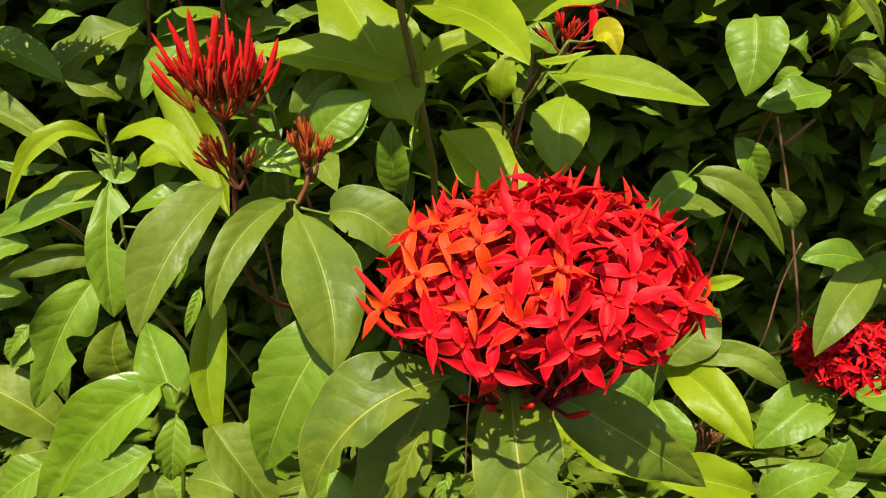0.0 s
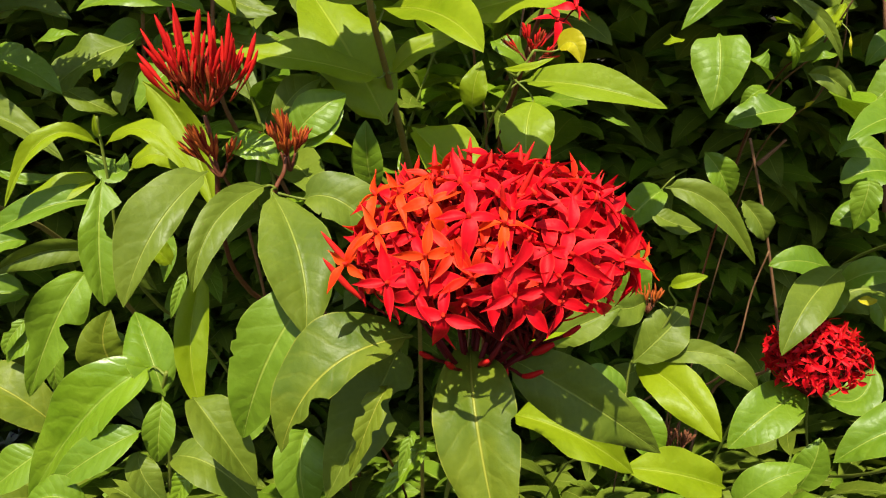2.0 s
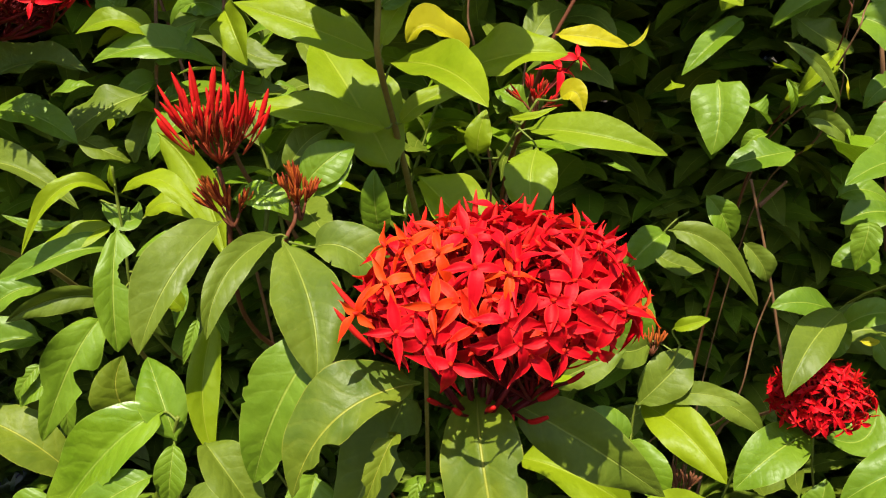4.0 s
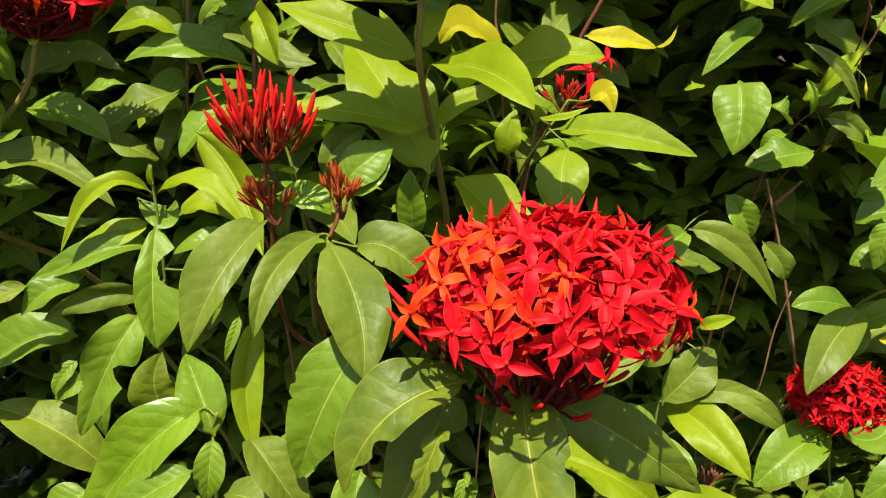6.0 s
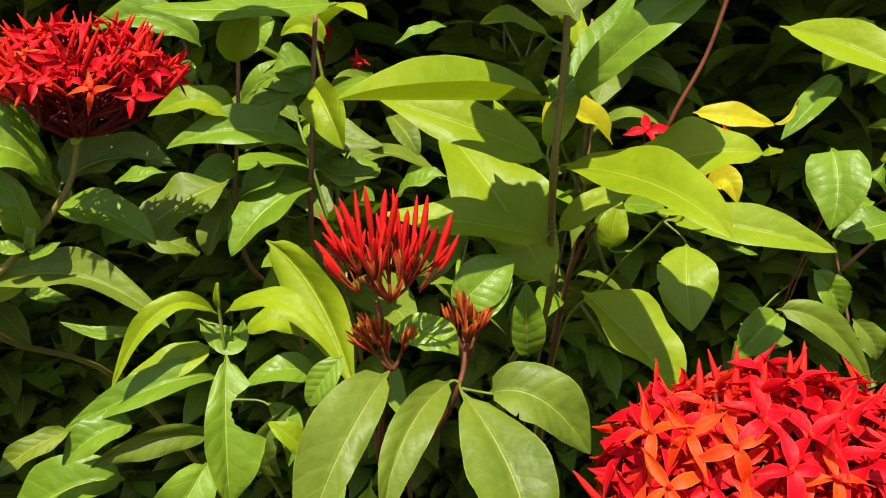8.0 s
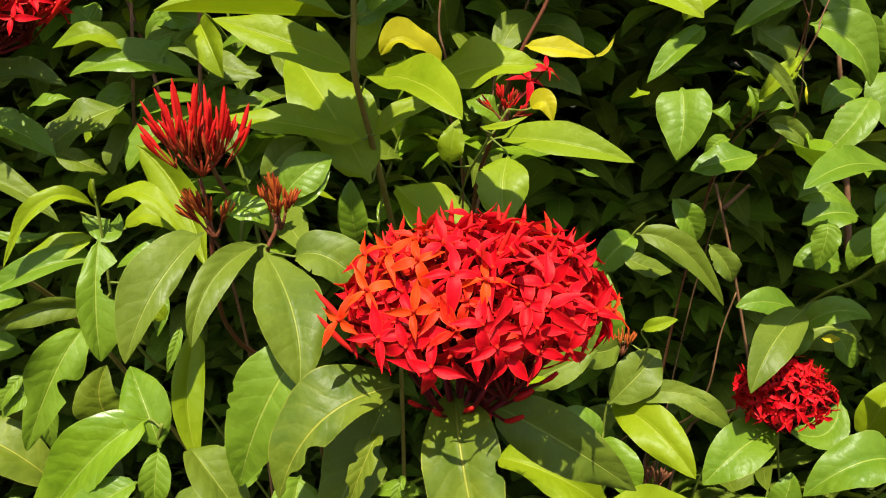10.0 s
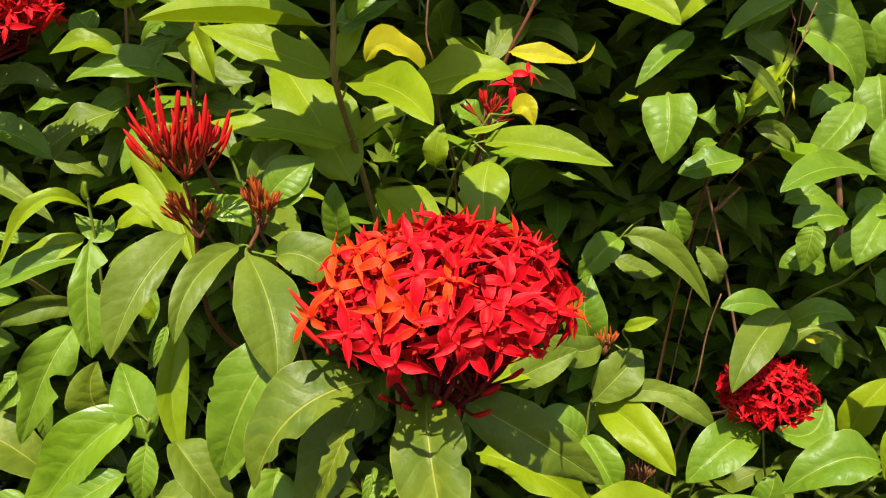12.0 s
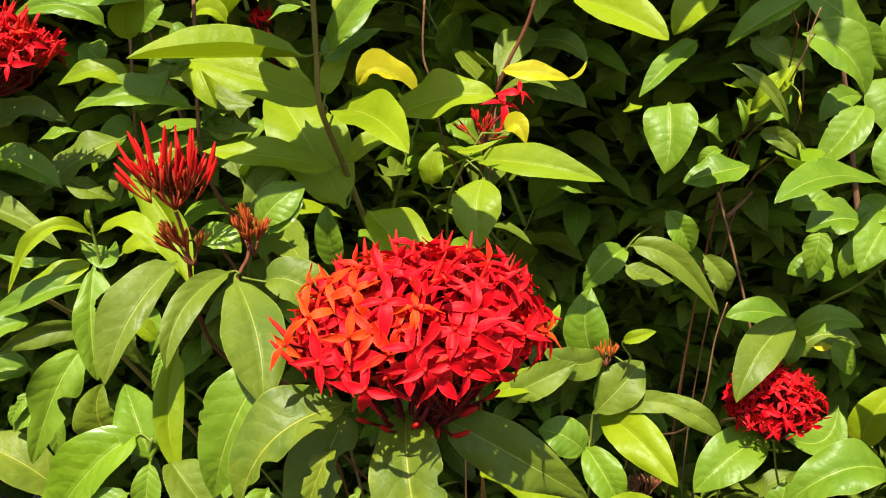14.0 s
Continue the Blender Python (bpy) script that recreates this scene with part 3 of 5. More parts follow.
leaf(shoot, (0.365, 0.800, 1.075), (0.369, 0.796, 1.090), (0.378, 0.800, 1.110), 0.020, (-0.45, -0.88, 0.17), LEAF_YOUNG)
leaf(shoot, (0.223, 0.750, 1.081), (0.213, 0.742, 1.080), (0.207, 0.750, 1.077), 0.015, (-0.20, -0.46, 0.86), LEAF_YOUNG)
leaf(shoot, (0.257, 0.680, 1.069), (0.265, 0.672, 1.064), (0.277, 0.680, 1.053), 0.031, (0.52, -0.54, 0.66), LEAF_LIGHT)
leaf(shoot, (0.299, 0.710, 1.088), (0.304, 0.702, 1.074), (0.305, 0.710, 1.057), 0.008, (-0.58, -0.81, -0.11), LEAF_GLOSSY)
leaf(shoot, (0.292, 0.720, 1.097), (0.299, 0.712, 1.097), (0.314, 0.720, 1.088), 0.015, (0.35, -0.48, 0.80), LEAF_YOUNG)
leaf(shoot, (0.353, 0.735, 1.110), (0.334, 0.727, 1.093), (0.319, 0.735, 1.072), 0.016, (-0.43, -0.81, 0.39), LEAF_YOUNG)
leaf(shoot, (0.291, 0.700, 1.118), (0.320, 0.692, 1.097), (0.342, 0.700, 1.063), 0.011, (0.02, -1.00, 0.02), LEAF_MATURE)
leaf(shoot, (0.347, 0.720, 1.069), (0.333, 0.712, 1.067), (0.325, 0.720, 1.062), 0.010, (-0.27, -0.47, 0.84), LEAF_LIGHT)
leaf(shoot, (0.322, 0.720, 1.053), (0.343, 0.712, 1.048), (0.370, 0.720, 1.021), 0.018, (0.02, -1.00, 0.04), LEAF_MATURE)
leaf(shoot, (0.339, 0.690, 1.029), (0.345, 0.682, 1.024), (0.359, 0.690, 1.013), 0.090, (0.59, -0.25, 0.77), LEAF_GLOSSY)
leaf(shoot, (0.340, 0.740, 1.028), (0.331, 0.732, 1.026), (0.330, 0.740, 1.020), 0.005, (-0.49, -0.53, 0.69), LEAF_YELLOW)
leaf(shoot, (0.308, 0.740, 1.046), (0.310, 0.732, 1.044), (0.319, 0.740, 1.037), 0.010, (0.52, -0.54, 0.66), LEAF_LIGHT)
leaf(shoot, (0.293, 0.730, 1.039), (0.279, 0.722, 1.036), (0.271, 0.730, 1.022), 0.013, (-0.40, -0.77, 0.50), LEAF_LIGHT)
leaf(shoot, (0.373, 0.760, 1.083), (0.370, 0.752, 1.074), (0.376, 0.760, 1.064), 0.003, (0.20, -0.98, 0.04), LEAF_YELLOW)
leaf(shoot, (0.108, 0.500, 0.951), (0.114, 0.497, 0.962), (0.119, 0.500, 0.971), 0.008, (-0.39, -0.89, 0.22), LEAF_YOUNG)
stem(shoot, [(0.417, 0.860, 1.166), (0.416, 0.870, 1.114), (0.420, 0.880, 1.060)], 0.0012, STEM_BROWN)
stem(shoot, [(0.470, 0.930, 1.173), (0.484, 0.930, 1.088), (0.509, 0.940, 0.959), (0.524, 0.950, 0.874)], 0.0036, STEM_BROWN, rooted=False)
leaf(shoot, (0.341, 0.620, 0.887), (0.349, 0.618, 0.887), (0.357, 0.620, 0.887), 0.008, (0.00, -0.69, 0.73), LEAF_YELLOW)

shoot = new_shoot("tall ixora shoot with broad yellow-green young leaves")
stem(shoot, [(-0.014, 0.386, 1.214), (-0.016, 0.388, 1.184), (-0.017, 0.391, 1.161), (-0.018, 0.395, 1.142), (-0.019, 0.402, 1.119), (-0.0135, 0.443, 1.079), (-0.0085, 0.478, 1.042)], 0.0021, STEM_OLIVE)
leaf(shoot, (-0.022, 0.390, 1.147), (-0.063, 0.374, 1.149), (-0.105, 0.357, 1.151), 0.025, (0.18, -0.33, 0.93), LEAF_YOUNG, fold=47, wave=.03, curl=0)
# unseen leaf added above the view, square to the sun, to shade a leaf below
leaf(shoot, (0.003, 0.385, 1.193), (0.029, 0.377, 1.201), (0.055, 0.372, 1.202), 0.045, (-0.05, -0.52, 0.85), LEAF_MATURE)
leaf(shoot, (-0.019, 0.420, 1.120), (-0.053, 0.411, 1.135), (-0.093, 0.420, 1.148), 0.025, (0.21, -0.81, 0.54), LEAF_YOUNG)
# another unseen shade leaf, added over the left-hand young leaf
leaf(shoot, (-0.021, 0.363, 1.212), (-0.040, 0.361, 1.223), (-0.058, 0.363, 1.226), 0.045, (-0.05, -0.52, 0.85), LEAF_MATURE)
leaf(shoot, (-0.015, 0.440, 1.056), (-0.037, 0.454, 1.096), (-0.064, 0.492, 1.130), 0.047, (0.19, -0.74, 0.65), LEAF_YOUNG)
# added out of view to shade the lower part of the long leaf
leaf(shoot, (-0.018, 0.357, 1.177), (-0.032, 0.370, 1.202), (-0.047, 0.388, 1.221), 0.045, (-0.05, -0.52, 0.85), LEAF_MATURE)
leaf(shoot, (-0.017, 0.435, 1.081), (-0.054, 0.421, 1.092), (-0.093, 0.425, 1.096), 0.022, (0.23, -0.65, 0.72), LEAF_YOUNG, fold=20)
leaf(shoot, (-0.013, 0.420, 1.117), (0.014, 0.363, 1.116), (0.032, 0.330, 1.102), 0.027, (-0.36, -0.33, 0.87), LEAF_YOUNG)
leaf(shoot, (0.017, 0.435, 1.109), (0.048, 0.420, 1.120), (0.077, 0.420, 1.120), 0.030, (-0.29, -0.68, 0.67), LEAF_YOUNG)
leaf(shoot, (-0.012, 0.435, 1.083), (0.006, 0.432, 1.098), (0.031, 0.440, 1.103), 0.013, (-0.15, -0.83, 0.53), LEAF_YOUNG)
leaf(shoot, (0.030, 0.510, 1.115), (0.006, 0.500, 1.134), (-0.009, 0.500, 1.125), 0.022, (0.35, -0.64, 0.69), LEAF_YELLOW)
leaf(shoot, (-0.018, 0.420, 1.145), (-0.007, 0.420, 1.151), (0.015, 0.430, 1.160), 0.015, (0.02, -0.85, 0.53), LEAF_LIGHT)
leaf(shoot, (-0.024, 0.445, 1.019), (-0.026, 0.437, 1.040), (-0.026, 0.438, 1.059), 0.017, (0.05, -0.98, -0.17), LEAF_LIGHT)
leaf(shoot, (-0.001, 0.430, 1.056), (0.019, 0.412, 1.038), (0.039, 0.400, 1.015), 0.033, (0.24, -0.66, 0.71), LEAF_YOUNG, fold=42)
leaf(shoot, (-0.021, 0.400, 1.171), (-0.037, 0.390, 1.178), (-0.051, 0.385, 1.177), 0.011, (0.40, -0.55, 0.73), LEAF_YOUNG)
leaf(shoot, (-0.012, 0.400, 1.149), (0.011, 0.375, 1.174), (0.045, 0.380, 1.196), 0.019, (-0.50, -0.82, 0.26), LEAF_LIGHT)
leaf(shoot, (-0.018, 0.405, 1.146), (0.003, 0.420, 1.169), (0.024, 0.440, 1.195), 0.016, (-0.14, -0.74, 0.65), LEAF_LIGHT)
leaf(shoot, (-0.025, 0.430, 1.123), (-0.033, 0.432, 1.132), (-0.041, 0.440, 1.145), 0.008, (0.04, -0.90, 0.44), LEAF_YOUNG)
leaf(shoot, (-0.011, 0.415, 1.175), (-0.012, 0.411, 1.182), (-0.014, 0.410, 1.190), 0.009, (-0.08, -0.94, -0.33), LEAF_YOUNG)
leaf(shoot, (-0.004, 0.420, 1.164), (-0.006, 0.422, 1.173), (-0.004, 0.430, 1.185), 0.011, (0.24, -0.88, 0.42), LEAF_YOUNG)
leaf(shoot, (-0.019, 0.420, 1.124), (-0.013, 0.421, 1.139), (-0.002, 0.430, 1.152), 0.013, (0.03, -0.95, 0.32), LEAF_YOUNG)
leaf(shoot, (-0.062, 0.410, 1.053), (-0.049, 0.411, 1.067), (-0.034, 0.420, 1.075), 0.023, (0.02, -0.92, 0.39), LEAF_LIGHT)
stem(shoot, [(0.034, 0.590, 1.183), (0.030, 0.600, 1.141), (0.035, 0.610, 1.117)], 0.0012, STEM_BROWN)

shoot = new_shoot("ixora branch with a nearly spent red flower and yellowing leaves")
stem(shoot, [(0.123, 0.600, 1.202), (0.109, 0.600, 1.160), (0.092, 0.600, 1.128), (0.084, 0.610, 1.105)], 0.0020, STEM_RED)
stem(shoot, [(0.070, 0.505, 1.090), (0.063, 0.508, 1.078), (0.056, 0.515, 1.066)], 0.0011, STEM_GREEN)
leaf(shoot, (0.086, 0.550, 1.128), (0.108, 0.542, 1.126), (0.133, 0.545, 1.120), 0.016, (0.01, -0.82, 0.57), LEAF_YELLOW, fold=25)
leaf(shoot, (0.132, 0.545, 1.121), (0.140, 0.543, 1.124), (0.146, 0.545, 1.135), 0.003, (-0.36, -0.86, 0.36), LEAF_YELLOW)
leaf(shoot, (0.085, 0.515, 1.089), (0.094, 0.510, 1.094), (0.099, 0.507, 1.081), 0.015, (-0.19, -0.85, 0.49), LEAF_YELLOW)
leaf(shoot, (0.065, 0.523, 1.070), (0.104, 0.495, 1.069), (0.148, 0.488, 1.057), 0.026, (-0.19, -0.70, 0.69), LEAF_LIME)
leaf(shoot, (0.070, 0.500, 1.061), (0.064, 0.479, 1.045), (0.065, 0.470, 1.021), 0.033, (-0.05, -0.80, 0.60), LEAF_LIME)
leaf(shoot, (0.034, 0.530, 1.052), (0.035, 0.525, 1.067), (0.040, 0.530, 1.082), 0.018, (-0.20, -0.98, 0.04), LEAF_YOUNG)
leaf(shoot, (0.134, 0.550, 1.176), (0.167, 0.515, 1.161), (0.191, 0.500, 1.144), 0.028, (-0.26, -0.71, 0.65), LEAF_YOUNG)
leaf(shoot, (0.052, 0.500, 1.080), (0.065, 0.491, 1.081), (0.081, 0.490, 1.087), 0.006, (-0.38, -0.62, 0.68), LEAF_YOUNG)
leaf(shoot, (0.128, 0.600, 1.036), (0.137, 0.592, 1.034), (0.150, 0.600, 1.029), 0.007, (0.27, -0.47, 0.84), LEAF_LIGHT)
leaf(shoot, (0.070, 0.545, 1.080), (0.057, 0.537, 1.089), (0.047, 0.545, 1.093), 0.021, (0.33, -0.73, 0.60), LEAF_LIGHT)

shoot = new_shoot("slender brown ixora stem with broad half-shaded leaves")
stem(shoot, [(-0.134, 0.585, 1.191), (-0.138, 0.585, 1.145), (-0.141, 0.585, 1.102), (-0.145, 0.600, 1.070)], 0.0021, STEM_BROWN)
stem(shoot, [(-0.178, 0.572, 1.188), (-0.182, 0.572, 1.130), (-0.191, 0.590, 1.072)], 0.0018, STEM_BROWN)
leaf(shoot, (-0.138, 0.585, 1.148), (-0.128, 0.565, 1.134), (-0.119, 0.560, 1.110), 0.027, (-0.50, -0.82, 0.29), LEAF_YOUNG)
leaf(shoot, (-0.120, 0.580, 1.195), (-0.172, 0.550, 1.191), (-0.226, 0.545, 1.193), 0.027, (0.15, -0.51, 0.85), LEAF_LIGHT)
leaf(shoot, (-0.227, 0.620, 1.178), (-0.253, 0.610, 1.184), (-0.281, 0.610, 1.180), 0.034, (0.12, -0.43, 0.89), LEAF_LIGHT)
leaf(shoot, (-0.140, 0.610, 1.157), (-0.151, 0.600, 1.159), (-0.163, 0.600, 1.155), 0.025, (0.20, -0.61, 0.77), LEAF_LIGHT)
leaf(shoot, (-0.140, 0.600, 1.146), (-0.161, 0.590, 1.140), (-0.183, 0.590, 1.132), 0.029, (-0.16, -0.50, 0.85), LEAF_MATURE)
leaf(shoot, (-0.143, 0.600, 1.093), (-0.129, 0.600, 1.107), (-0.112, 0.620, 1.109), 0.028, (-0.09, -0.51, 0.86), LEAF_MATURE)
leaf(shoot, (-0.189, 0.590, 1.080), (-0.170, 0.580, 1.090), (-0.160, 0.590, 1.095), 0.029, (-0.40, -0.50, 0.77), LEAF_LIGHT)
leaf(shoot, (-0.103, 0.660, 1.088), (-0.114, 0.650, 1.086), (-0.127, 0.650, 1.073), 0.017, (-0.11, -0.74, 0.67), LEAF_LIGHT)
leaf(shoot, (-0.093, 0.630, 1.124), (-0.083, 0.615, 1.114), (-0.074, 0.610, 1.099), 0.018, (0.06, -0.75, 0.66), LEAF_MATURE)
leaf(shoot, (-0.090, 0.620, 1.072), (-0.073, 0.610, 1.083), (-0.056, 0.610, 1.085), 0.024, (-0.43, -0.38, 0.82), LEAF_LIGHT)
leaf(shoot, (-0.054, 0.620, 1.181), (-0.071, 0.610, 1.178), (-0.088, 0.610, 1.170), 0.013, (-0.12, -0.49, 0.86), LEAF_LIGHT)
leaf(shoot, (-0.279, 0.530, 1.085), (-0.247, 0.520, 1.082), (-0.222, 0.520, 1.064), 0.027, (0.18, -0.58, 0.79), LEAF_LIGHT)
leaf(shoot, (-0.190, 0.560, 1.092), (-0.216, 0.545, 1.081), (-0.245, 0.540, 1.058), 0.039, (-0.23, -0.62, 0.75), LEAF_MATURE)
leaf(shoot, (-0.141, 0.585, 1.087), (-0.168, 0.565, 1.074), (-0.189, 0.555, 1.048), 0.039, (-0.27, -0.56, 0.78), LEAF_LIGHT)
leaf(shoot, (-0.195, 0.600, 1.082), (-0.203, 0.590, 1.060), (-0.212, 0.590, 1.041), 0.026, (-0.47, -0.79, 0.39), LEAF_MATURE)
leaf(shoot, (-0.194, 0.600, 1.076), (-0.212, 0.590, 1.081), (-0.226, 0.585, 1.065), 0.020, (0.06, -0.65, 0.75), LEAF_YOUNG)
leaf(shoot, (-0.142, 0.600, 1.099), (-0.121, 0.590, 1.090), (-0.099, 0.600, 1.093), 0.028, (0.14, -0.46, 0.88), LEAF_MATURE)
leaf(shoot, (-0.192, 0.620, 1.130), (-0.170, 0.610, 1.139), (-0.152, 0.620, 1.140), 0.020, (-0.18, -0.69, 0.70), LEAF_MATURE)
leaf(shoot, (-0.193, 0.640, 1.135), (-0.176, 0.630, 1.150), (-0.165, 0.640, 1.163), 0.018, (-0.19, -0.96, 0.19), LEAF_LIGHT)
leaf(shoot, (-0.256, 0.600, 1.060), (-0.231, 0.590, 1.049), (-0.218, 0.600, 1.041), 0.022, (0.39, -0.49, 0.78), LEAF_MATURE)
leaf(shoot, (-0.262, 0.580, 1.091), (-0.243, 0.570, 1.096), (-0.228, 0.575, 1.097), 0.016, (-0.22, -0.43, 0.88), LEAF_LIGHT)
leaf(shoot, (-0.143, 0.585, 1.109), (-0.179, 0.562, 1.123), (-0.223, 0.560, 1.113), 0.027, (0.25, -0.71, 0.66), LEAF_LIGHT)
# unseen leaf, added high up only to cast shade on the leaf before it
leaf(shoot, (-0.143, 0.499, 1.254), (-0.169, 0.489, 1.258), (-0.193, 0.484, 1.256), 0.045, (-0.05, -0.52, 0.85), LEAF_MATURE)
leaf(shoot, (-0.183, 0.572, 1.128), (-0.201, 0.560, 1.141), (-0.232, 0.560, 1.132), 0.020, (0.23, -0.74, 0.63), LEAF_YOUNG)
leaf(shoot, (-0.151, 0.460, 1.078), (-0.127, 0.452, 1.052), (-0.109, 0.430, 1.011), 0.029, (-0.40, -0.90, 0.15), LEAF_YOUNG)
leaf(shoot, (-0.184, 0.570, 1.113), (-0.171, 0.570, 1.123), (-0.157, 0.580, 1.139), 0.020, (0.03, -0.94, 0.33), LEAF_LIGHT)
leaf(shoot, (-0.140, 0.600, 1.131), (-0.124, 0.584, 1.118), (-0.096, 0.580, 1.110), 0.022, (-0.06, -0.78, 0.62), LEAF_MATURE)
leaf(shoot, (-0.187, 0.580, 1.099), (-0.200, 0.570, 1.093), (-0.215, 0.570, 1.069), 0.021, (-0.03, -0.94, 0.34), LEAF_LIGHT)
leaf(shoot, (-0.140, 0.600, 1.110), (-0.122, 0.595, 1.088), (-0.104, 0.600, 1.094), 0.021, (0.18, -0.89, 0.42), LEAF_LIGHT)
leaf(shoot, (-0.138, 0.600, 1.141), (-0.155, 0.596, 1.152), (-0.174, 0.600, 1.146), 0.023, (0.06, -0.88, 0.46), LEAF_LIGHT)
leaf(shoot, (-0.181, 0.600, 1.166), (-0.171, 0.597, 1.180), (-0.161, 0.600, 1.186), 0.021, (-0.11, -0.99, 0.11), LEAF_LIGHT)
leaf(shoot, (-0.219, 0.620, 1.146), (-0.227, 0.617, 1.153), (-0.234, 0.620, 1.161), 0.026, (0.30, -0.91, 0.30), LEAF_LIGHT)
leaf(shoot, (-0.207, 0.600, 1.171), (-0.234, 0.591, 1.189), (-0.277, 0.600, 1.182), 0.024, (0.10, -0.79, 0.60), LEAF_LIGHT)
leaf(shoot, (-0.179, 0.570, 1.161), (-0.177, 0.566, 1.177), (-0.166, 0.570, 1.193), 0.024, (0.17, -0.98, -0.07), LEAF_YOUNG)
leaf(shoot, (-0.141, 0.700, 1.172), (-0.154, 0.696, 1.185), (-0.172, 0.700, 1.178), 0.018, (0.10, -0.85, 0.52), LEAF_YOUNG)
leaf(shoot, (-0.160, 0.600, 1.063), (-0.170, 0.596, 1.078), (-0.181, 0.600, 1.088), 0.022, (0.39, -0.86, 0.33), LEAF_YOUNG)


shoot = new_shoot("young ixora shoot with bright arching leaves and chewed edges")
stem(shoot, [(-0.173, 0.445, 1.061), (-0.174, 0.450, 1.044), (-0.174, 0.455, 1.016), (-0.177, 0.470, 0.973)], 0.0013, STEM_GREEN)
leaf(shoot, (-0.175, 0.450, 1.044), (-0.198, 0.435, 1.051), (-0.223, 0.430, 1.014), 0.011, (0.01, -0.84, 0.54), LEAF_YOUNG, wave=.3)
leaf(shoot, (-0.172, 0.450, 1.044), (-0.140, 0.430, 1.055), (-0.113, 0.420, 1.025), 0.013, (-0.07, -0.64, 0.77), LEAF_YOUNG, wave=.3)
leaf(shoot, (-0.168, 0.430, 1.030), (-0.167, 0.412, 0.998), (-0.167, 0.410, 0.964), 0.028, (0.27, -0.92, 0.28), LEAF_LIGHT, asym=-.3, bites=[(-1,.36,.17,.85)])
leaf(shoot, (-0.128, 0.450, 1.011), (-0.144, 0.441, 1.018), (-0.163, 0.440, 1.010), 0.016, (0.15, -0.62, 0.77), LEAF_LIGHT)
leaf(shoot, (-0.181, 0.460, 1.025), (-0.201, 0.450, 1.019), (-0.222, 0.450, 1.013), 0.018, (-0.02, -0.73, 0.69), LEAF_YOUNG)
leaf(shoot, (-0.181, 0.460, 1.008), (-0.203, 0.441, 1.012), (-0.252, 0.440, 0.990), 0.020, (0.00, -0.68, 0.74), LEAF_LIGHT)
leaf(shoot, (-0.217, 0.440, 0.993), (-0.232, 0.430, 0.992), (-0.250, 0.430, 0.977), 0.019, (-0.09, -0.76, 0.65), LEAF_LIGHT)
leaf(shoot, (-0.180, 0.445, 0.984), (-0.205, 0.430, 0.989), (-0.237, 0.430, 0.975), 0.016, (0.27, -0.95, -0.13), LEAF_MATURE)
leaf(shoot, (-0.243, 0.430, 0.995), (-0.260, 0.420, 0.990), (-0.278, 0.420, 0.976), 0.013, (-0.09, -0.81, 0.58), LEAF_OLD, wave=.35)
leaf(shoot, (-0.232, 0.460, 0.953), (-0.259, 0.451, 0.953), (-0.298, 0.460, 0.925), 0.031, (-0.28, -0.69, 0.67), LEAF_LIGHT)
leaf(shoot, (-0.178, 0.420, 0.981), (-0.192, 0.405, 0.958), (-0.215, 0.410, 0.911), 0.028, (0.05, -0.99, 0.12), LEAF_LIGHT, bites=[(-1, .52, .07, .75), (1, .72, .05, .3)], wave=.4)
leaf(shoot, (-0.229, 0.450, 0.942), (-0.238, 0.445, 0.933), (-0.244, 0.445, 0.921), 0.010, (-0.07, -0.96, 0.28), LEAF_LIGHT, bites=[(1, .4, .12, .5)])
leaf(shoot, (-0.188, 0.460, 1.039), (-0.171, 0.457, 1.027), (-0.165, 0.460, 1.038), 0.015, (0.03, -0.76, 0.65), LEAF_LIGHT)
leaf(shoot, (-0.167, 0.470, 1.026), (-0.149, 0.466, 1.036), (-0.133, 0.470, 1.022), 0.015, (0.08, -0.73, 0.67), LEAF_YOUNG)
leaf(shoot, (-0.173, 0.445, 1.049), (-0.173, 0.441, 1.055), (-0.172, 0.440, 1.063), 0.003, (0.19, -0.92, -0.34), LEAF_YOUNG)
leaf(shoot, (-0.147, 0.440, 0.961), (-0.153, 0.430, 0.984), (-0.138, 0.430, 1.004), 0.013, (-0.08, -0.97, -0.21), LEAF_MATURE)
leaf(shoot, (-0.156, 0.460, 0.993), (-0.143, 0.446, 0.986), (-0.144, 0.440, 0.967), 0.013, (0.10, -0.76, 0.64), LEAF_LIGHT)
leaf(shoot, (-0.111, 0.400, 1.039), (-0.121, 0.397, 1.027), (-0.127, 0.400, 1.016), 0.014, (-0.33, -0.91, 0.23), LEAF_LIGHT)

shoot = new_shoot("ixora shoot with a red flower head and broad drooping leaves")
stem(shoot, [(-0.235, 0.460, 1.133), (-0.246, 0.465, 1.105), (-0.270, 0.470, 1.078), (-0.313, 0.500, 1.040)], 0.0023, STEM_OLIVE)
leaf(shoot, (-0.254, 0.470, 1.105), (-0.270, 0.452, 1.128), (-0.300, 0.450, 1.118), 0.038, (0.45, -0.63, 0.63), LEAF_LIGHT, wave=.3)
leaf(shoot, (-0.272, 0.470, 1.079), (-0.267, 0.458, 1.097), (-0.276, 0.462, 1.116), 0.019, (0.06, -0.98, -0.21), LEAF_LIGHT, bites=[(-1, .6, .12, .3)])
leaf(shoot, (-0.306, 0.500, 1.110), (-0.310, 0.495, 1.104), (-0.306, 0.495, 1.095), 0.017, (-0.02, -0.95, 0.32), LEAF_LIGHT)
leaf(shoot, (-0.353, 0.530, 1.152), (-0.328, 0.520, 1.156), (-0.313, 0.515, 1.143), 0.031, (-0.07, -0.66, 0.75), LEAF_LIGHT)
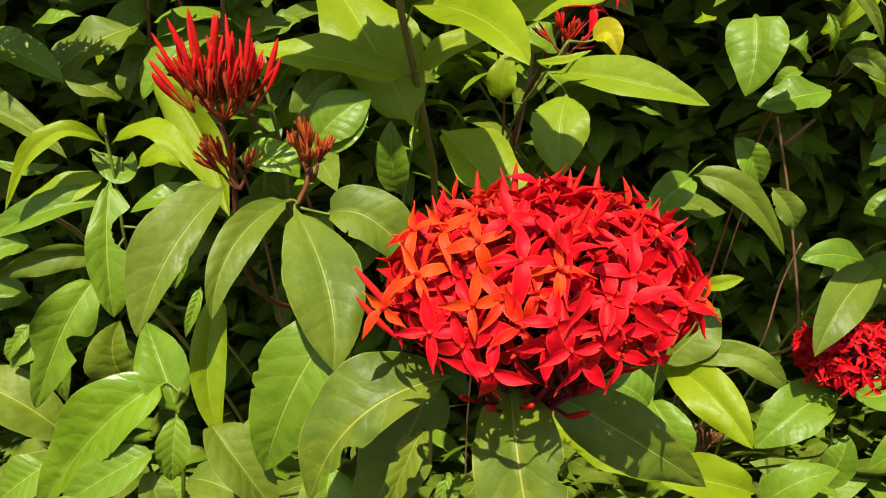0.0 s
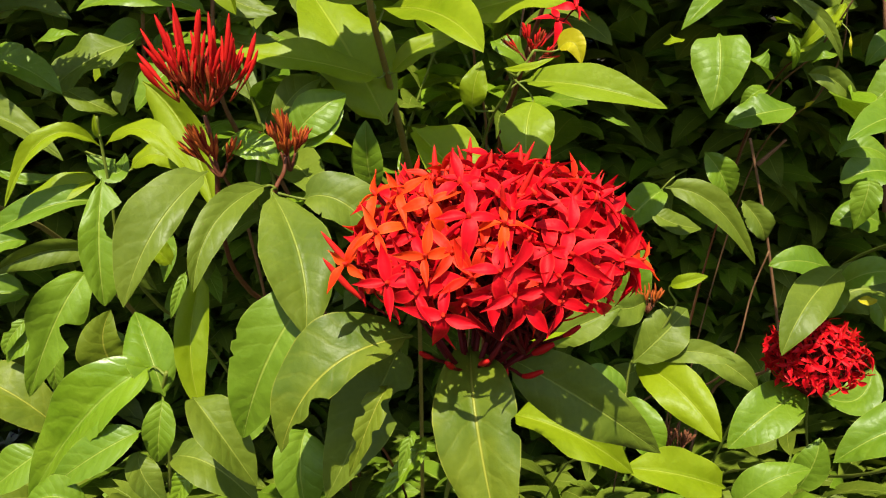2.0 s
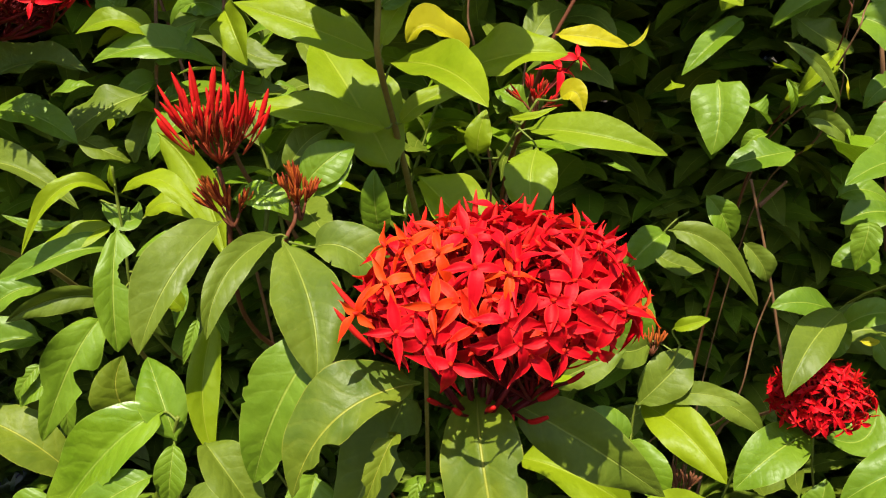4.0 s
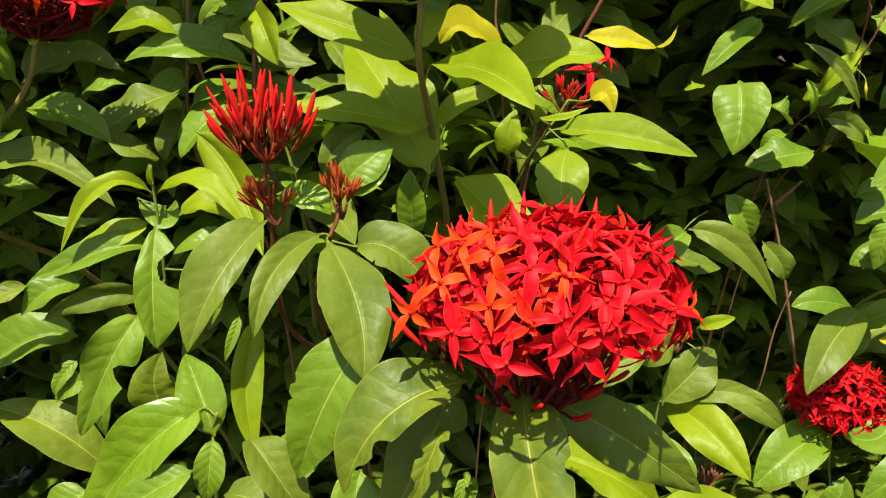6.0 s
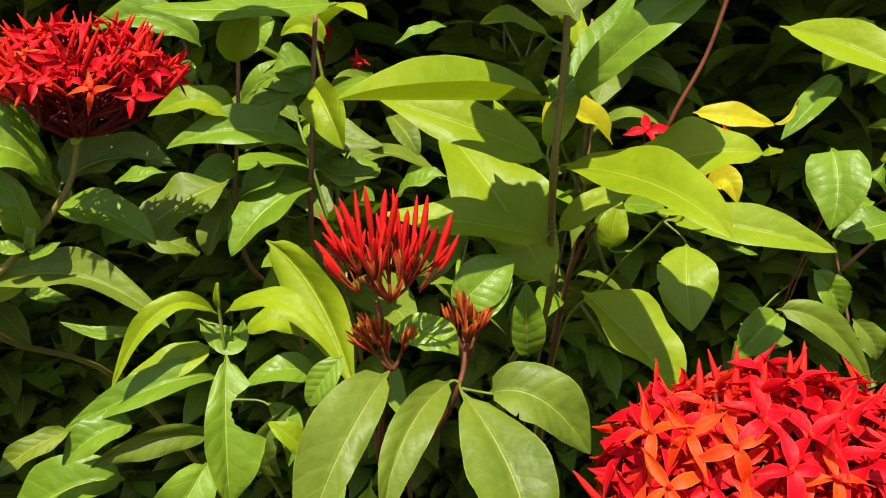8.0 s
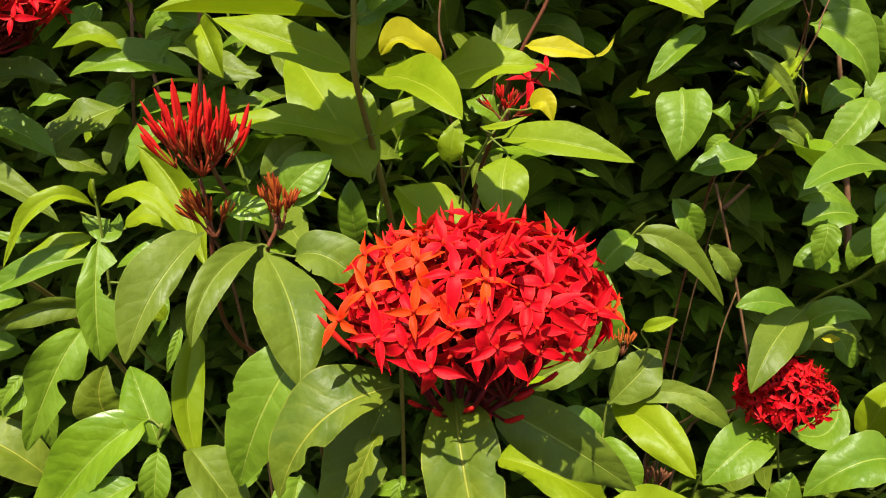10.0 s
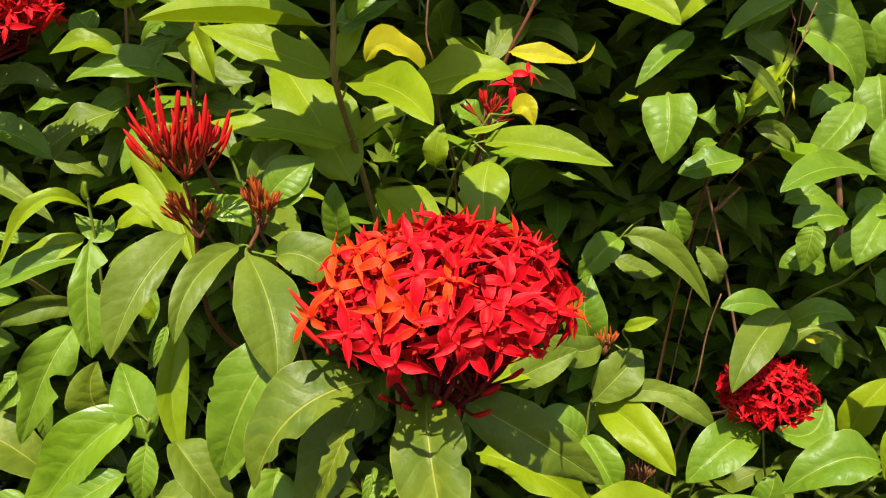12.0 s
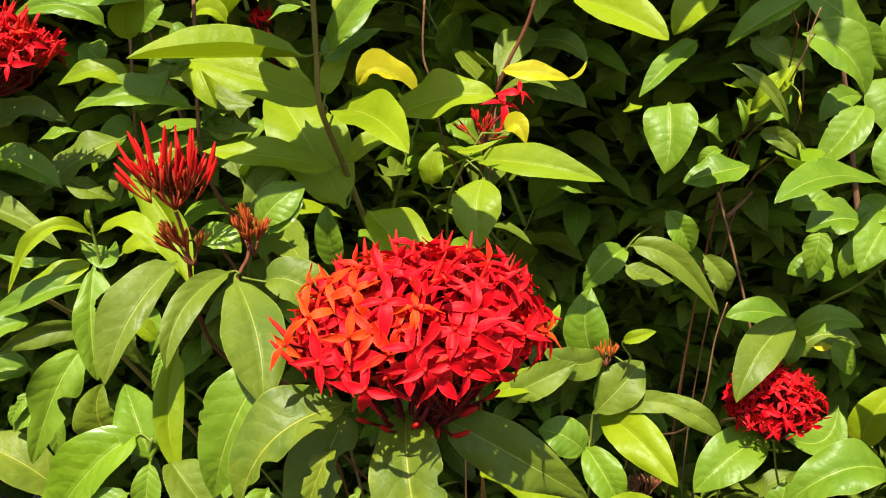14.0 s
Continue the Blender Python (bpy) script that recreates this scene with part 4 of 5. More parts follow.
leaf(shoot, (-0.275, 0.500, 1.125), (-0.271, 0.490, 1.136), (-0.266, 0.490, 1.141), 0.016, (-0.44, -0.86, -0.27), LEAF_LIGHT)
leaf(shoot, (-0.268, 0.465, 1.076), (-0.277, 0.460, 1.078), (-0.284, 0.460, 1.082), 0.008, (0.45, -0.62, 0.64), LEAF_LIGHT)
leaf(shoot, (-0.268, 0.465, 1.074), (-0.259, 0.460, 1.075), (-0.250, 0.460, 1.080), 0.009, (-0.38, -0.63, 0.67), LEAF_LIGHT)
leaf(shoot, (-0.266, 0.465, 1.075), (-0.264, 0.460, 1.084), (-0.262, 0.465, 1.092), 0.006, (-0.09, -1.00, 0.02), LEAF_LIGHT)
leaf(shoot, (-0.292, 0.500, 1.085), (-0.306, 0.490, 1.082), (-0.335, 0.480, 1.071), 0.024, (-0.04, -0.53, 0.84), LEAF_YOUNG)
leaf(shoot, (-0.310, 0.540, 1.084), (-0.328, 0.530, 1.091), (-0.357, 0.530, 1.084), 0.038, (0.09, -0.43, 0.90), LEAF_MATURE)
leaf(shoot, (-0.307, 0.480, 1.050), (-0.314, 0.470, 1.063), (-0.331, 0.465, 1.068), 0.011, (0.70, -0.51, 0.50), LEAF_YOUNG)
leaf(shoot, (-0.311, 0.490, 1.047), (-0.251, 0.472, 1.060), (-0.204, 0.468, 1.032), 0.023, (-0.01, -0.60, 0.80), LEAF_MATURE, wave=.3)
leaf(shoot, (-0.297, 0.520, 1.042), (-0.309, 0.515, 1.040), (-0.327, 0.510, 1.030), 0.015, (-0.06, -0.70, 0.71), LEAF_YOUNG)
leaf(shoot, (-0.296, 0.520, 1.041), (-0.285, 0.515, 1.038), (-0.272, 0.520, 1.034), 0.010, (0.20, -0.70, 0.69), LEAF_LIGHT)
leaf(shoot, (-0.253, 0.475, 1.106), (-0.231, 0.490, 1.116), (-0.202, 0.500, 1.110), 0.028, (0.19, -0.52, 0.83), LEAF_MATURE)
leaf(shoot, (-0.261, 0.500, 1.101), (-0.258, 0.498, 1.097), (-0.264, 0.498, 1.093), 0.005, (-0.22, -0.93, 0.31), LEAF_LIGHT)
leaf(shoot, (-0.249, 0.560, 1.006), (-0.265, 0.550, 1.003), (-0.293, 0.550, 1.012), 0.009, (0.24, -0.65, 0.72), LEAF_LIGHT)
leaf(shoot, (-0.338, 0.500, 1.021), (-0.346, 0.490, 1.020), (-0.369, 0.490, 1.007), 0.017, (-0.08, -0.71, 0.70), LEAF_LIGHT)
leaf(shoot, (-0.304, 0.400, 1.006), (-0.280, 0.395, 1.008), (-0.268, 0.400, 0.987), 0.024, (0.38, -0.59, 0.71), LEAF_LIGHT)
leaf(shoot, (-0.235, 0.460, 1.134), (-0.236, 0.456, 1.130), (-0.238, 0.455, 1.128), 0.006, (0.33, -0.80, 0.50), LEAF_YOUNG)
leaf(shoot, (-0.325, 0.500, 1.152), (-0.312, 0.498, 1.154), (-0.307, 0.500, 1.146), 0.020, (0.16, -0.86, 0.48), LEAF_LIGHT)

shoot = new_shoot("bright ixora shoot with glossy elliptic leaves")
stem(shoot, [(-0.129, 0.385, 0.937), (-0.134, 0.390, 0.921), (-0.137, 0.400, 0.885), (-0.145, 0.420, 0.840)], 0.0015, STEM_GREEN)
leaf(shoot, (-0.138, 0.390, 0.938), (-0.171, 0.381, 0.915), (-0.219, 0.400, 0.852), 0.036, (-0.45, -0.83, 0.32), LEAF_GLOSSY, fold=42, wave=.14)
leaf(shoot, (-0.132, 0.387, 0.922), (-0.140, 0.395, 0.942), (-0.153, 0.415, 0.959), 0.026, (0.13, -0.75, 0.64), LEAF_LIGHT)
leaf(shoot, (-0.133, 0.387, 0.921), (-0.134, 0.379, 0.907), (-0.137, 0.380, 0.887), 0.017, (0.21, -0.96, 0.17), LEAF_LIGHT)
leaf(shoot, (-0.140, 0.370, 0.911), (-0.161, 0.363, 0.902), (-0.192, 0.370, 0.878), 0.023, (-0.36, -0.75, 0.56), LEAF_LIGHT, fold=28)
leaf(shoot, (-0.144, 0.375, 0.897), (-0.141, 0.368, 0.886), (-0.130, 0.370, 0.867), 0.017, (0.49, -0.80, 0.36), LEAF_MATURE)
leaf(shoot, (-0.166, 0.430, 0.918), (-0.176, 0.426, 0.934), (-0.191, 0.430, 0.937), 0.022, (0.44, -0.69, 0.58), LEAF_LIGHT)
leaf(shoot, (-0.101, 0.335, 0.947), (-0.088, 0.324, 0.936), (-0.072, 0.325, 0.906), 0.023, (0.50, -0.69, 0.52), LEAF_MATURE)
leaf(shoot, (-0.122, 0.360, 0.902), (-0.099, 0.349, 0.903), (-0.078, 0.350, 0.880), 0.027, (0.25, -0.58, 0.77), LEAF_MATURE)
leaf(shoot, (-0.217, 0.450, 0.866), (-0.248, 0.445, 0.899), (-0.293, 0.460, 0.907), 0.033, (0.31, -0.61, 0.73), LEAF_OLD)
leaf(shoot, (-0.219, 0.420, 0.871), (-0.233, 0.415, 0.862), (-0.255, 0.420, 0.843), 0.026, (-0.37, -0.80, 0.48), LEAF_LIGHT)
leaf(shoot, (-0.226, 0.450, 0.928), (-0.235, 0.447, 0.926), (-0.246, 0.450, 0.914), 0.015, (-0.28, -0.87, 0.40), LEAF_LIGHT)
leaf(shoot, (-0.218, 0.460, 0.920), (-0.221, 0.456, 0.907), (-0.222, 0.460, 0.886), 0.011, (0.33, -0.94, -0.04), LEAF_LIGHT)
leaf(shoot, (-0.271, 0.500, 0.870), (-0.254, 0.495, 0.893), (-0.252, 0.500, 0.911), 0.019, (0.06, -1.00, -0.03), LEAF_MATURE)
leaf(shoot, (-0.132, 0.420, 0.984), (-0.139, 0.417, 0.994), (-0.149, 0.420, 1.000), 0.012, (0.45, -0.76, 0.48), LEAF_YOUNG)
leaf(shoot, (-0.069, 0.360, 0.936), (-0.082, 0.351, 0.929), (-0.091, 0.350, 0.911), 0.024, (0.05, -0.94, 0.33), LEAF_LIGHT)
leaf(shoot, (-0.160, 0.420, 0.916), (-0.170, 0.410, 0.939), (-0.164, 0.410, 0.962), 0.027, (0.05, -0.98, -0.20), LEAF_OLD)
leaf(shoot, (-0.168, 0.360, 0.872), (-0.183, 0.356, 0.882), (-0.200, 0.360, 0.873), 0.019, (0.03, -0.57, 0.82), LEAF_LIGHT)
leaf(shoot, (-0.111, 0.360, 0.895), (-0.117, 0.357, 0.888), (-0.125, 0.360, 0.872), 0.012, (-0.34, -0.92, 0.20), LEAF_GLOSSY)

petioles()


# ---- flowers ----
def petal_mesh(name, length, width, mat, droop, cup):
    seg, half = 7, 2
    verts, faces, uvs = [], [], []
    for i in range(seg + 1):
        t = i / seg
        w = 0.5 * width * (0.20 * (1 - t) ** 3 + math.sin(math.pi * min(1, t * 0.97 + 0.02) ** 0.78) ** 1.3)
        if i == seg:
            w = 0.02 * width
        for j in range(-half, half + 1):
            s = j / half
            verts.append(Vector((length * t, w * s, -droop * length * t * t + cup * w * abs(s) + 0.0006 * math.sin(5 * t + s))))
            uvs.append((0.5 + 0.5 * s, t))
    k = 2 * half + 1
    faces = [(i * k + j, (i + 1) * k + j, (i + 1) * k + j + 1, i * k + j + 1) for i in range(seg) for j in range(2 * half)]
    return mesh_of(name, verts, faces, [mat], uvs)


PETALS = {}
for key, mat in (("red", PETAL_RED), ("orange", PETAL_ORANGE), ("scarlet", PETAL_SCARLET)):
    PETALS[key] = [petal_mesh("petal", ln, wd * (0.93 if key == "red" else 0.76), mat, dr, cu) for ln, wd, dr, cu in
                   ((0.0132, 0.0050, 0.20, 0.45), (0.0140, 0.0054, 0.50, 0.30), (0.0124, 0.0046, -0.05, 0.70), (0.0138, 0.0054, 0.85, 0.35), (0.0126, 0.0044, -0.35, 0.65))]


def floret(head, rnd, centre, normal, base, key, spin=None, size=1.0):
    """One open flower: a long thin tube from the branching point to its mouth, and four petals. spin: the way of its first petal."""
    z = normal.normalized()
    x = z.orthogonal().normalized() if spin is None else Vector(spin)
    x = (x - z * x.dot(z)).normalized()
    if spin is None:
        x = Matrix.Rotation(rnd.uniform(0, 6.3), 3, z) @ x
    y = z.cross(x)
    m = Matrix((x, y, z)).transposed().to_4x4()
    m.translation = centre
    inv = m.inverted()
    way = bezier(centre, centre - z * 0.012, base.lerp(centre, 0.45) + Vector((0, 0, -0.004)), base, 7)
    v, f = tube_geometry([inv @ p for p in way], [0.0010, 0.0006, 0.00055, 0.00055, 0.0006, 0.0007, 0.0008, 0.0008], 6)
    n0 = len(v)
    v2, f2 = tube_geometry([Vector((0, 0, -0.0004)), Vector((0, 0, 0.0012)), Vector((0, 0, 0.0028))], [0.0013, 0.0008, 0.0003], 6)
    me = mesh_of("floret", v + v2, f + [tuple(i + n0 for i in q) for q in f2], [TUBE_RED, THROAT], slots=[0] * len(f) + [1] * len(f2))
    ob = part("floret", me, head, m)
    for k in range(4):
        an = k * math.pi / 2 + rnd.uniform(-0.16, 0.16)
        s = size * rnd.uniform(0.9, 1.08)
        part("petal", PETALS[key][rnd.randrange(5)], ob, Matrix.Rotation(an, 4, "Z") @ Matrix.Rotation(rnd.uniform(-0.45, 0.45), 4, "X") @ Matrix.Rotation(rnd.uniform(-0.35, 0.3), 4, "Y") @ Matrix.Diagonal((s, s * rnd.uniform(0.82, 1.18), s, 1)))
    return ob


def spike(head, base, tip, thick, mat, tube=TUBE_RED, name="flower_bud"):
    """A closed bud on its stalk: thin below, a pointed spindle at the end."""
    base, tip = Vector(base), Vector(tip)
    d = (tip - base)
    pts, rad = [], []
    for t, r in ((0, 0.35), (0.2, 0.32), (0.36, 0.42), (0.5, 0.66), (0.65, 0.92), (0.79, 1.0), (0.91, 0.72), (0.975, 0.32), (1, 0.06)):
        pts.append(d * t + Vector((0.05 * math.sin(tip.x * 4000), 0.04 * math.sin(tip.y * 5000), -0.05)) * (d.length * math.sin(math.pi * t)))
        rad.append(thick * r)
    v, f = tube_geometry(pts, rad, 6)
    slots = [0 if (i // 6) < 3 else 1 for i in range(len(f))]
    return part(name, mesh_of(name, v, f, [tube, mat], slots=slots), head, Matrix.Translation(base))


def flower_head(label, centre, base, r, count, seed, keys=(), low=-0.45, size=1.0, buds=14, rim=0.35, share=0.08, thick=0.0014):
    """A domed cluster of four-petalled florets on a branching stalk. keys: place, normal, way of a petal and colour of single florets."""
    rnd = random.Random(seed)
    centre, base = Vector(centre), Vector(base)
    head = new("ixora_bloom")
    tagged(head, label, "flower", "red ixora flower heads")
    fork = [base.lerp(centre, rnd.uniform(0.32, 0.62)) + Vector((rnd.uniform(-1, 1) * r[0] * 0.5, rnd.uniform(-1, 1) * r[1] * 0.45, 0)) for _ in range(16)]
    for p in fork:
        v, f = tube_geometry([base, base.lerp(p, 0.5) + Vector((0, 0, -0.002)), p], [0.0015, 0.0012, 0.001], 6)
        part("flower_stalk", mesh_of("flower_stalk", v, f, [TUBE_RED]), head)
    taken = []
    for place, normal, spin, colour in keys:
        place = Vector(place)
        taken.append(place)
        floret(head, rnd, place, Vector(normal), rnd.choice(fork), colour, spin, size * (0.94 if colour == "orange" else 1.02))
    tries = 0
    gap = 0.0079 * size
    while len(taken) < count and tries < 6000:
        tries += 1
        a, h = rnd.uniform(0, 2 * math.pi), rnd.uniform(low, 1)
        q = math.sqrt(max(0, 1 - h * h))
        d = Vector((math.cos(a) * q, math.sin(a) * q, h))
        p = centre + Vector((d.x * r[0], d.y * r[1], d.z * r[2])) * rnd.uniform(0.86, 1.06)
        if (d.z < 0.12 and rnd.random() < 0.45) or any((p - o).length < gap * (1 if tries < 3000 else 0.8) for o in taken):
            continue
        taken.append(p)
        nrm = Vector((d.x / r[0], d.y / r[1], d.z / r[2])).normalized() + Vector((rnd.uniform(-1, 1), rnd.uniform(-1, 1), rnd.uniform(-0.8, 1))) * (0.85 if d.z > 0.3 else 0.55)
        floret(head, rnd, p, nrm, rnd.choice(fork), "scarlet" if rnd.random() < share * (3.2 if p.x < centre.x - 0.2 * r[0] else 0.8) else "red", None, size * (1.0 if d.z > 0.3 else 1.12))
    for _ in range(buds):
        a, h = rnd.uniform(0, 2 * math.pi), rnd.uniform(rim, 0.95)
        q = math.sqrt(1 - h * h)
        p = centre + Vector((math.cos(a) * q * r[0], math.sin(a) * q * r[1], h * r[2]))
        spike(head, rnd.choice(fork), p + Vector((math.cos(a) * 0.004, math.sin(a) * 0.004, 0.010)), thick * rnd.uniform(0.75, 1.15), PETAL_RED)
    return head


MAIN = (0.036, 0.293, 1.025)
head = flower_head("large domed head of open red and orange ixora flowers", MAIN, (0.026, 0.297, 0.972), (0.052, 0.047, 0.037), 200, 3, low=-0.07, share=0.10, keys=[
    ((0.009, 0.249, 1.041), (-0.05, -0.85, 0.5), (1, 0, 0.06), "orange"), ((0.036, 0.253, 1.051), (0.0, -0.75, 0.65), (1, 0, -0.03), "orange"),
    ((-0.008, 0.261, 1.046), (-0.4, -0.7, 0.6), (1, 0, 0.5), "orange"), ((-0.019, 0.263, 1.034), (-0.5, -0.8, 0.35), (1, 0, -0.5), "orange"),
    ((0.089, 0.281, 1.029), (0.6, -0.7, 0.35), (0.6, 0, -0.8), "orange"), ((0.011, 0.262, 1.057), (-0.1, -0.65, 0.75), (1, 0, 0.3), "orange"),
    ((-0.000, 0.270, 1.058), (-0.3, -0.5, 0.85), (1, 0, 0.6), "orange"), ((-0.009, 0.276, 1.056), (-0.6, -0.3, 0.8), (1, -0.3, 0.2), "orange"),
    ((0.024, 0.255, 1.053), (-0.1, -0.6, 0.8), (1, 0, 0.2), "red"), ((0.021, 0.267, 1.062), (0.0, -0.4, 0.9), (1, 0.5, 0.2), "red"),
    ((-0.004, 0.251, 1.031), (-0.2, -0.9, 0.3), (1, 0, 0.1), "red"), ((0.034, 0.244, 1.037), (0.0, -0.9, 0.35), (1, 0, -0.1), "red"),
    ((0.051, 0.251, 1.042), (0.25, -0.85, 0.45), (1, 0, 0.0), "red"), ((0.054, 0.248, 1.034), (0.2, -0.95, 0.2), (1, 0, -0.1), "red"),
    ((0.059, 0.258, 1.047), (0.4, -0.8, 0.5), (1, 0, -0.3), "red"), ((0.078, 0.281, 1.047), (0.6, -0.6, 0.6), (0.8, 0, -0.6), "red"),
    ((0.015, 0.243, 1.022), (0.0, -0.95, 0.2), (1, 0, -0.15), "red"), ((0.039, 0.243, 1.029), (0.05, -1, 0.1), (1, 0, 0.3), "red"),
    ((0.006, 0.246, 1.029), (-0.1, -1, 0.1), (1, 0, 0.2), "red"), ((0.068, 0.257, 1.034), (0.5, -0.8, 0.2), (1, 0, -0.2), "red")])
for tip, foot in (((-0.031, 0.285, 1.040), (-0.005, 0.290, 1.005)), ((-0.030, 0.280, 1.031), (-0.001, 0.290, 1.001)), ((0.012, 0.300, 1.070), (0.017, 0.295, 1.030)),
                  ((0.026, 0.305, 1.072), (0.025, 0.300, 1.028)), ((0.034, 0.300, 1.068), (0.033, 0.300, 1.028)), ((0.046, 0.310, 1.068), (0.039, 0.305, 1.026)), ((0.018, 0.290, 1.066), (0.021, 0.295, 1.030)), ((0.060, 0.330, 1.064), (0.044, 0.310, 1.024)),
                  ((0.035, 0.255, 1.065), (0.034, 0.280, 1.023))):
    spike(head, foot, tip, 0.0014, PETAL_RED)


def curled_bud(head, points, thick, mat):
    """A late bud that hangs under the head on a bent stalk."""
    line = smooth_line(points, 5)
    n = len(line) - 1
    radii = [0.0007 + (thick - 0.0007) * max(0.0, math.sin(math.pi * min(1.0, max(0.0, (i / n - 0.55) / 0.47)))) for i in range(n + 1)]
    v, f = tube_geometry([p - line[0] for p in line], radii, 7)
    return part("flower_bud", mesh_of("flower_bud", v, f, [TUBE_RED, mat], slots=[1 if i > 0.5 * len(f) else 0 for i in range(len(f))]), head, Matrix.Translation(line[0]))


for way, thick in ((((0.033, 0.296, 0.978), (0.046, 0.294, 0.983), (0.052, 0.292, 0.987), (0.059, 0.291, 0.991)), 0.0019), (((0.035, 0.297, 0.981), (0.043, 0.295, 0.978), (0.048, 0.293, 0.976), (0.055, 0.291, 0.979)), 0.0013),
                   (((0.038, 0.295, 0.987), (0.040, 0.293, 0.981), (0.040, 0.291, 0.976)), 0.0012), (((0.036, 0.297, 0.984), (0.053, 0.293, 0.994), (0.060, 0.291, 1.001), (0.066, 0.290, 1.005)), 0.0011),
                   (((0.040, 0.297, 0.984), (0.056, 0.293, 0.991), (0.064, 0.291, 0.995), (0.069, 0.290, 0.999)), 0.0012), (((0.028, 0.293, 0.978), (0.020, 0.285, 0.983), (0.016, 0.278, 0.989)), 0.0013),
                   (((0.024, 0.293, 0.980), (0.012, 0.283, 0.988), (0.006, 0.276, 0.994)), 0.0012), (((0.030, 0.293, 0.979), (0.029, 0.284, 0.985), (0.032, 0.277, 0.990)), 0.0014)):
    curled_bud(head, way, thick, BUD_RED)

flower_head("domed head of red ixora flowers above its leaves", (-0.231, 0.460, 1.149), (-0.235, 0.460, 1.131), (0.046, 0.040, 0.032), 80, 11,
            keys=[((-0.212, 0.415, 1.154), (0.1, -0.9, 0.4), (1, 0, 0.1), "orange"), ((-0.199, 0.430, 1.150), (0.2, -0.95, 0.2), (1, 0, -0.1), "red"),
                  ((-0.271, 0.450, 1.156), (-0.6, -0.7, 0.4), (1, 0, 0.4), "red"), ((-0.243, 0.430, 1.169), (-0.3, -0.7, 0.6), (1, 0, 0.3), "orange")], buds=80, low=0.2, rim=0.02, size=0.78, thick=0.0014)
flower_head("small head of red ixora flowers under a leaf", (0.299, 0.587, 0.851), (0.303, 0.592, 0.818), (0.036, 0.032, 0.029), 120, 21, size=0.74, buds=4, share=0.0, low=-0.35)


def bud_cluster(label, base, tips, thick, mat, seed, category="flower bud", tube=TUBE_RED, low=0.0):
    """A fan of upright closed buds on branching stalks. tips: middle of the fan, half width, half depth, height of the rim's fall, and number."""
    rnd = random.Random(seed)
    middle, rx, ry, fall, count = tips
    base, middle = Vector(base), Vector(middle)
    head = new("flower_bud_cluster")
    tagged(head, label, category, "closed ixora bud clusters")
    joints = [base.lerp(middle, 0.32) + Vector((rx * 0.4 * math.cos(k * 1.05), ry * 0.4 * math.sin(k * 1.05), 0)) for k in range(6)] + [base.lerp(middle, 0.35)]
    for p in joints:
        v, f = tube_geometry([base, base.lerp(p, 0.55) + Vector((0, 0, -0.001)), p], [0.0016 * thick / 0.0016, 0.0012 * thick / 0.0016, 0.001 * thick / 0.0016], 6)
        part("flower_stalk", mesh_of("flower_stalk", v, f, [tube]), head)
    tall = (middle - base).length
    for i in range(count):
        q = math.sqrt((i + 0.5) / count)
        a = i * 2.39996 + rnd.uniform(-0.2, 0.2)
        tip = middle + Vector((math.cos(a) * rx * q, math.sin(a) * ry * q, -fall * q ** 2.2 + rnd.uniform(-1, 0.8) * 0.17 * tall))
        near = min(joints, key=lambda p: (p - tip).xy.length)
        spike(head, near, tip, thick * rnd.uniform(0.78, 1.25), mat, tube)
    # shorter buds lower down between the stalks
    for i in range(round(count * low)):
        a, q = rnd.uniform(0, 6.283), rnd.uniform(0.1, 0.5)
        tip = middle + Vector((math.cos(a) * rx * q, math.sin(a) * ry * q, -fall * q - rnd.uniform(0.16, 0.42) * tall))
        near = min(joints, key=lambda p: (p - tip).xy.length)
        spike(head, base.lerp(near, rnd.uniform(0.45, 0.9)), tip, thick * rnd.uniform(0.7, 1.0), BUD_BROWN if rnd.random() < 0.7 else mat, BUD_BROWN)
    return head


fan = bud_cluster("fan of closed pointed red ixora buds on dark stalks", (-0.088, 0.352, 1.0765), ((-0.088, 0.350, 1.109), 0.026, 0.018, 0.010, 46), 0.00088, BUD_FRESH, 5, tube=BUD_BROWN, low=0.9)
knots = [Vector((-0.088 + dx, 0.350, 1.086 - 0.5 * abs(dx))) for dx in (-0.011, -0.006, 0.0, 0.006, 0.011)]
for i, (x, y, z) in enumerate(((-0.1128, 0.350, 1.1118), (-0.1079, 0.362, 1.1122), (-0.1046, 0.345, 1.1176), (-0.0996, 0.355, 1.1189), (-0.0952, 0.340, 1.1222), (-0.0883, 0.352, 1.1191),
                               (-0.0859, 0.360, 1.1181), (-0.0836, 0.338, 1.1198), (-0.0803, 0.345, 1.1129), (-0.0769, 0.360, 1.1154), (-0.0732, 0.344, 1.1179), (-0.0643, 0.352, 1.1095),
                               (-0.0623, 0.345, 1.1031), (-0.1145, 0.348, 1.1018), (-0.1105, 0.338, 1.0984), (-0.0700, 0.335, 1.1084))):
    tip = Vector((x, y, z))
    near = min(knots, key=lambda p: abs(p.x + 0.088 - (x + 0.088) * 0.45))
    spike(fan, near, tip, 0.00104 + 0.0002 * (i % 3), BUD_FRESH, BUD_BROWN)


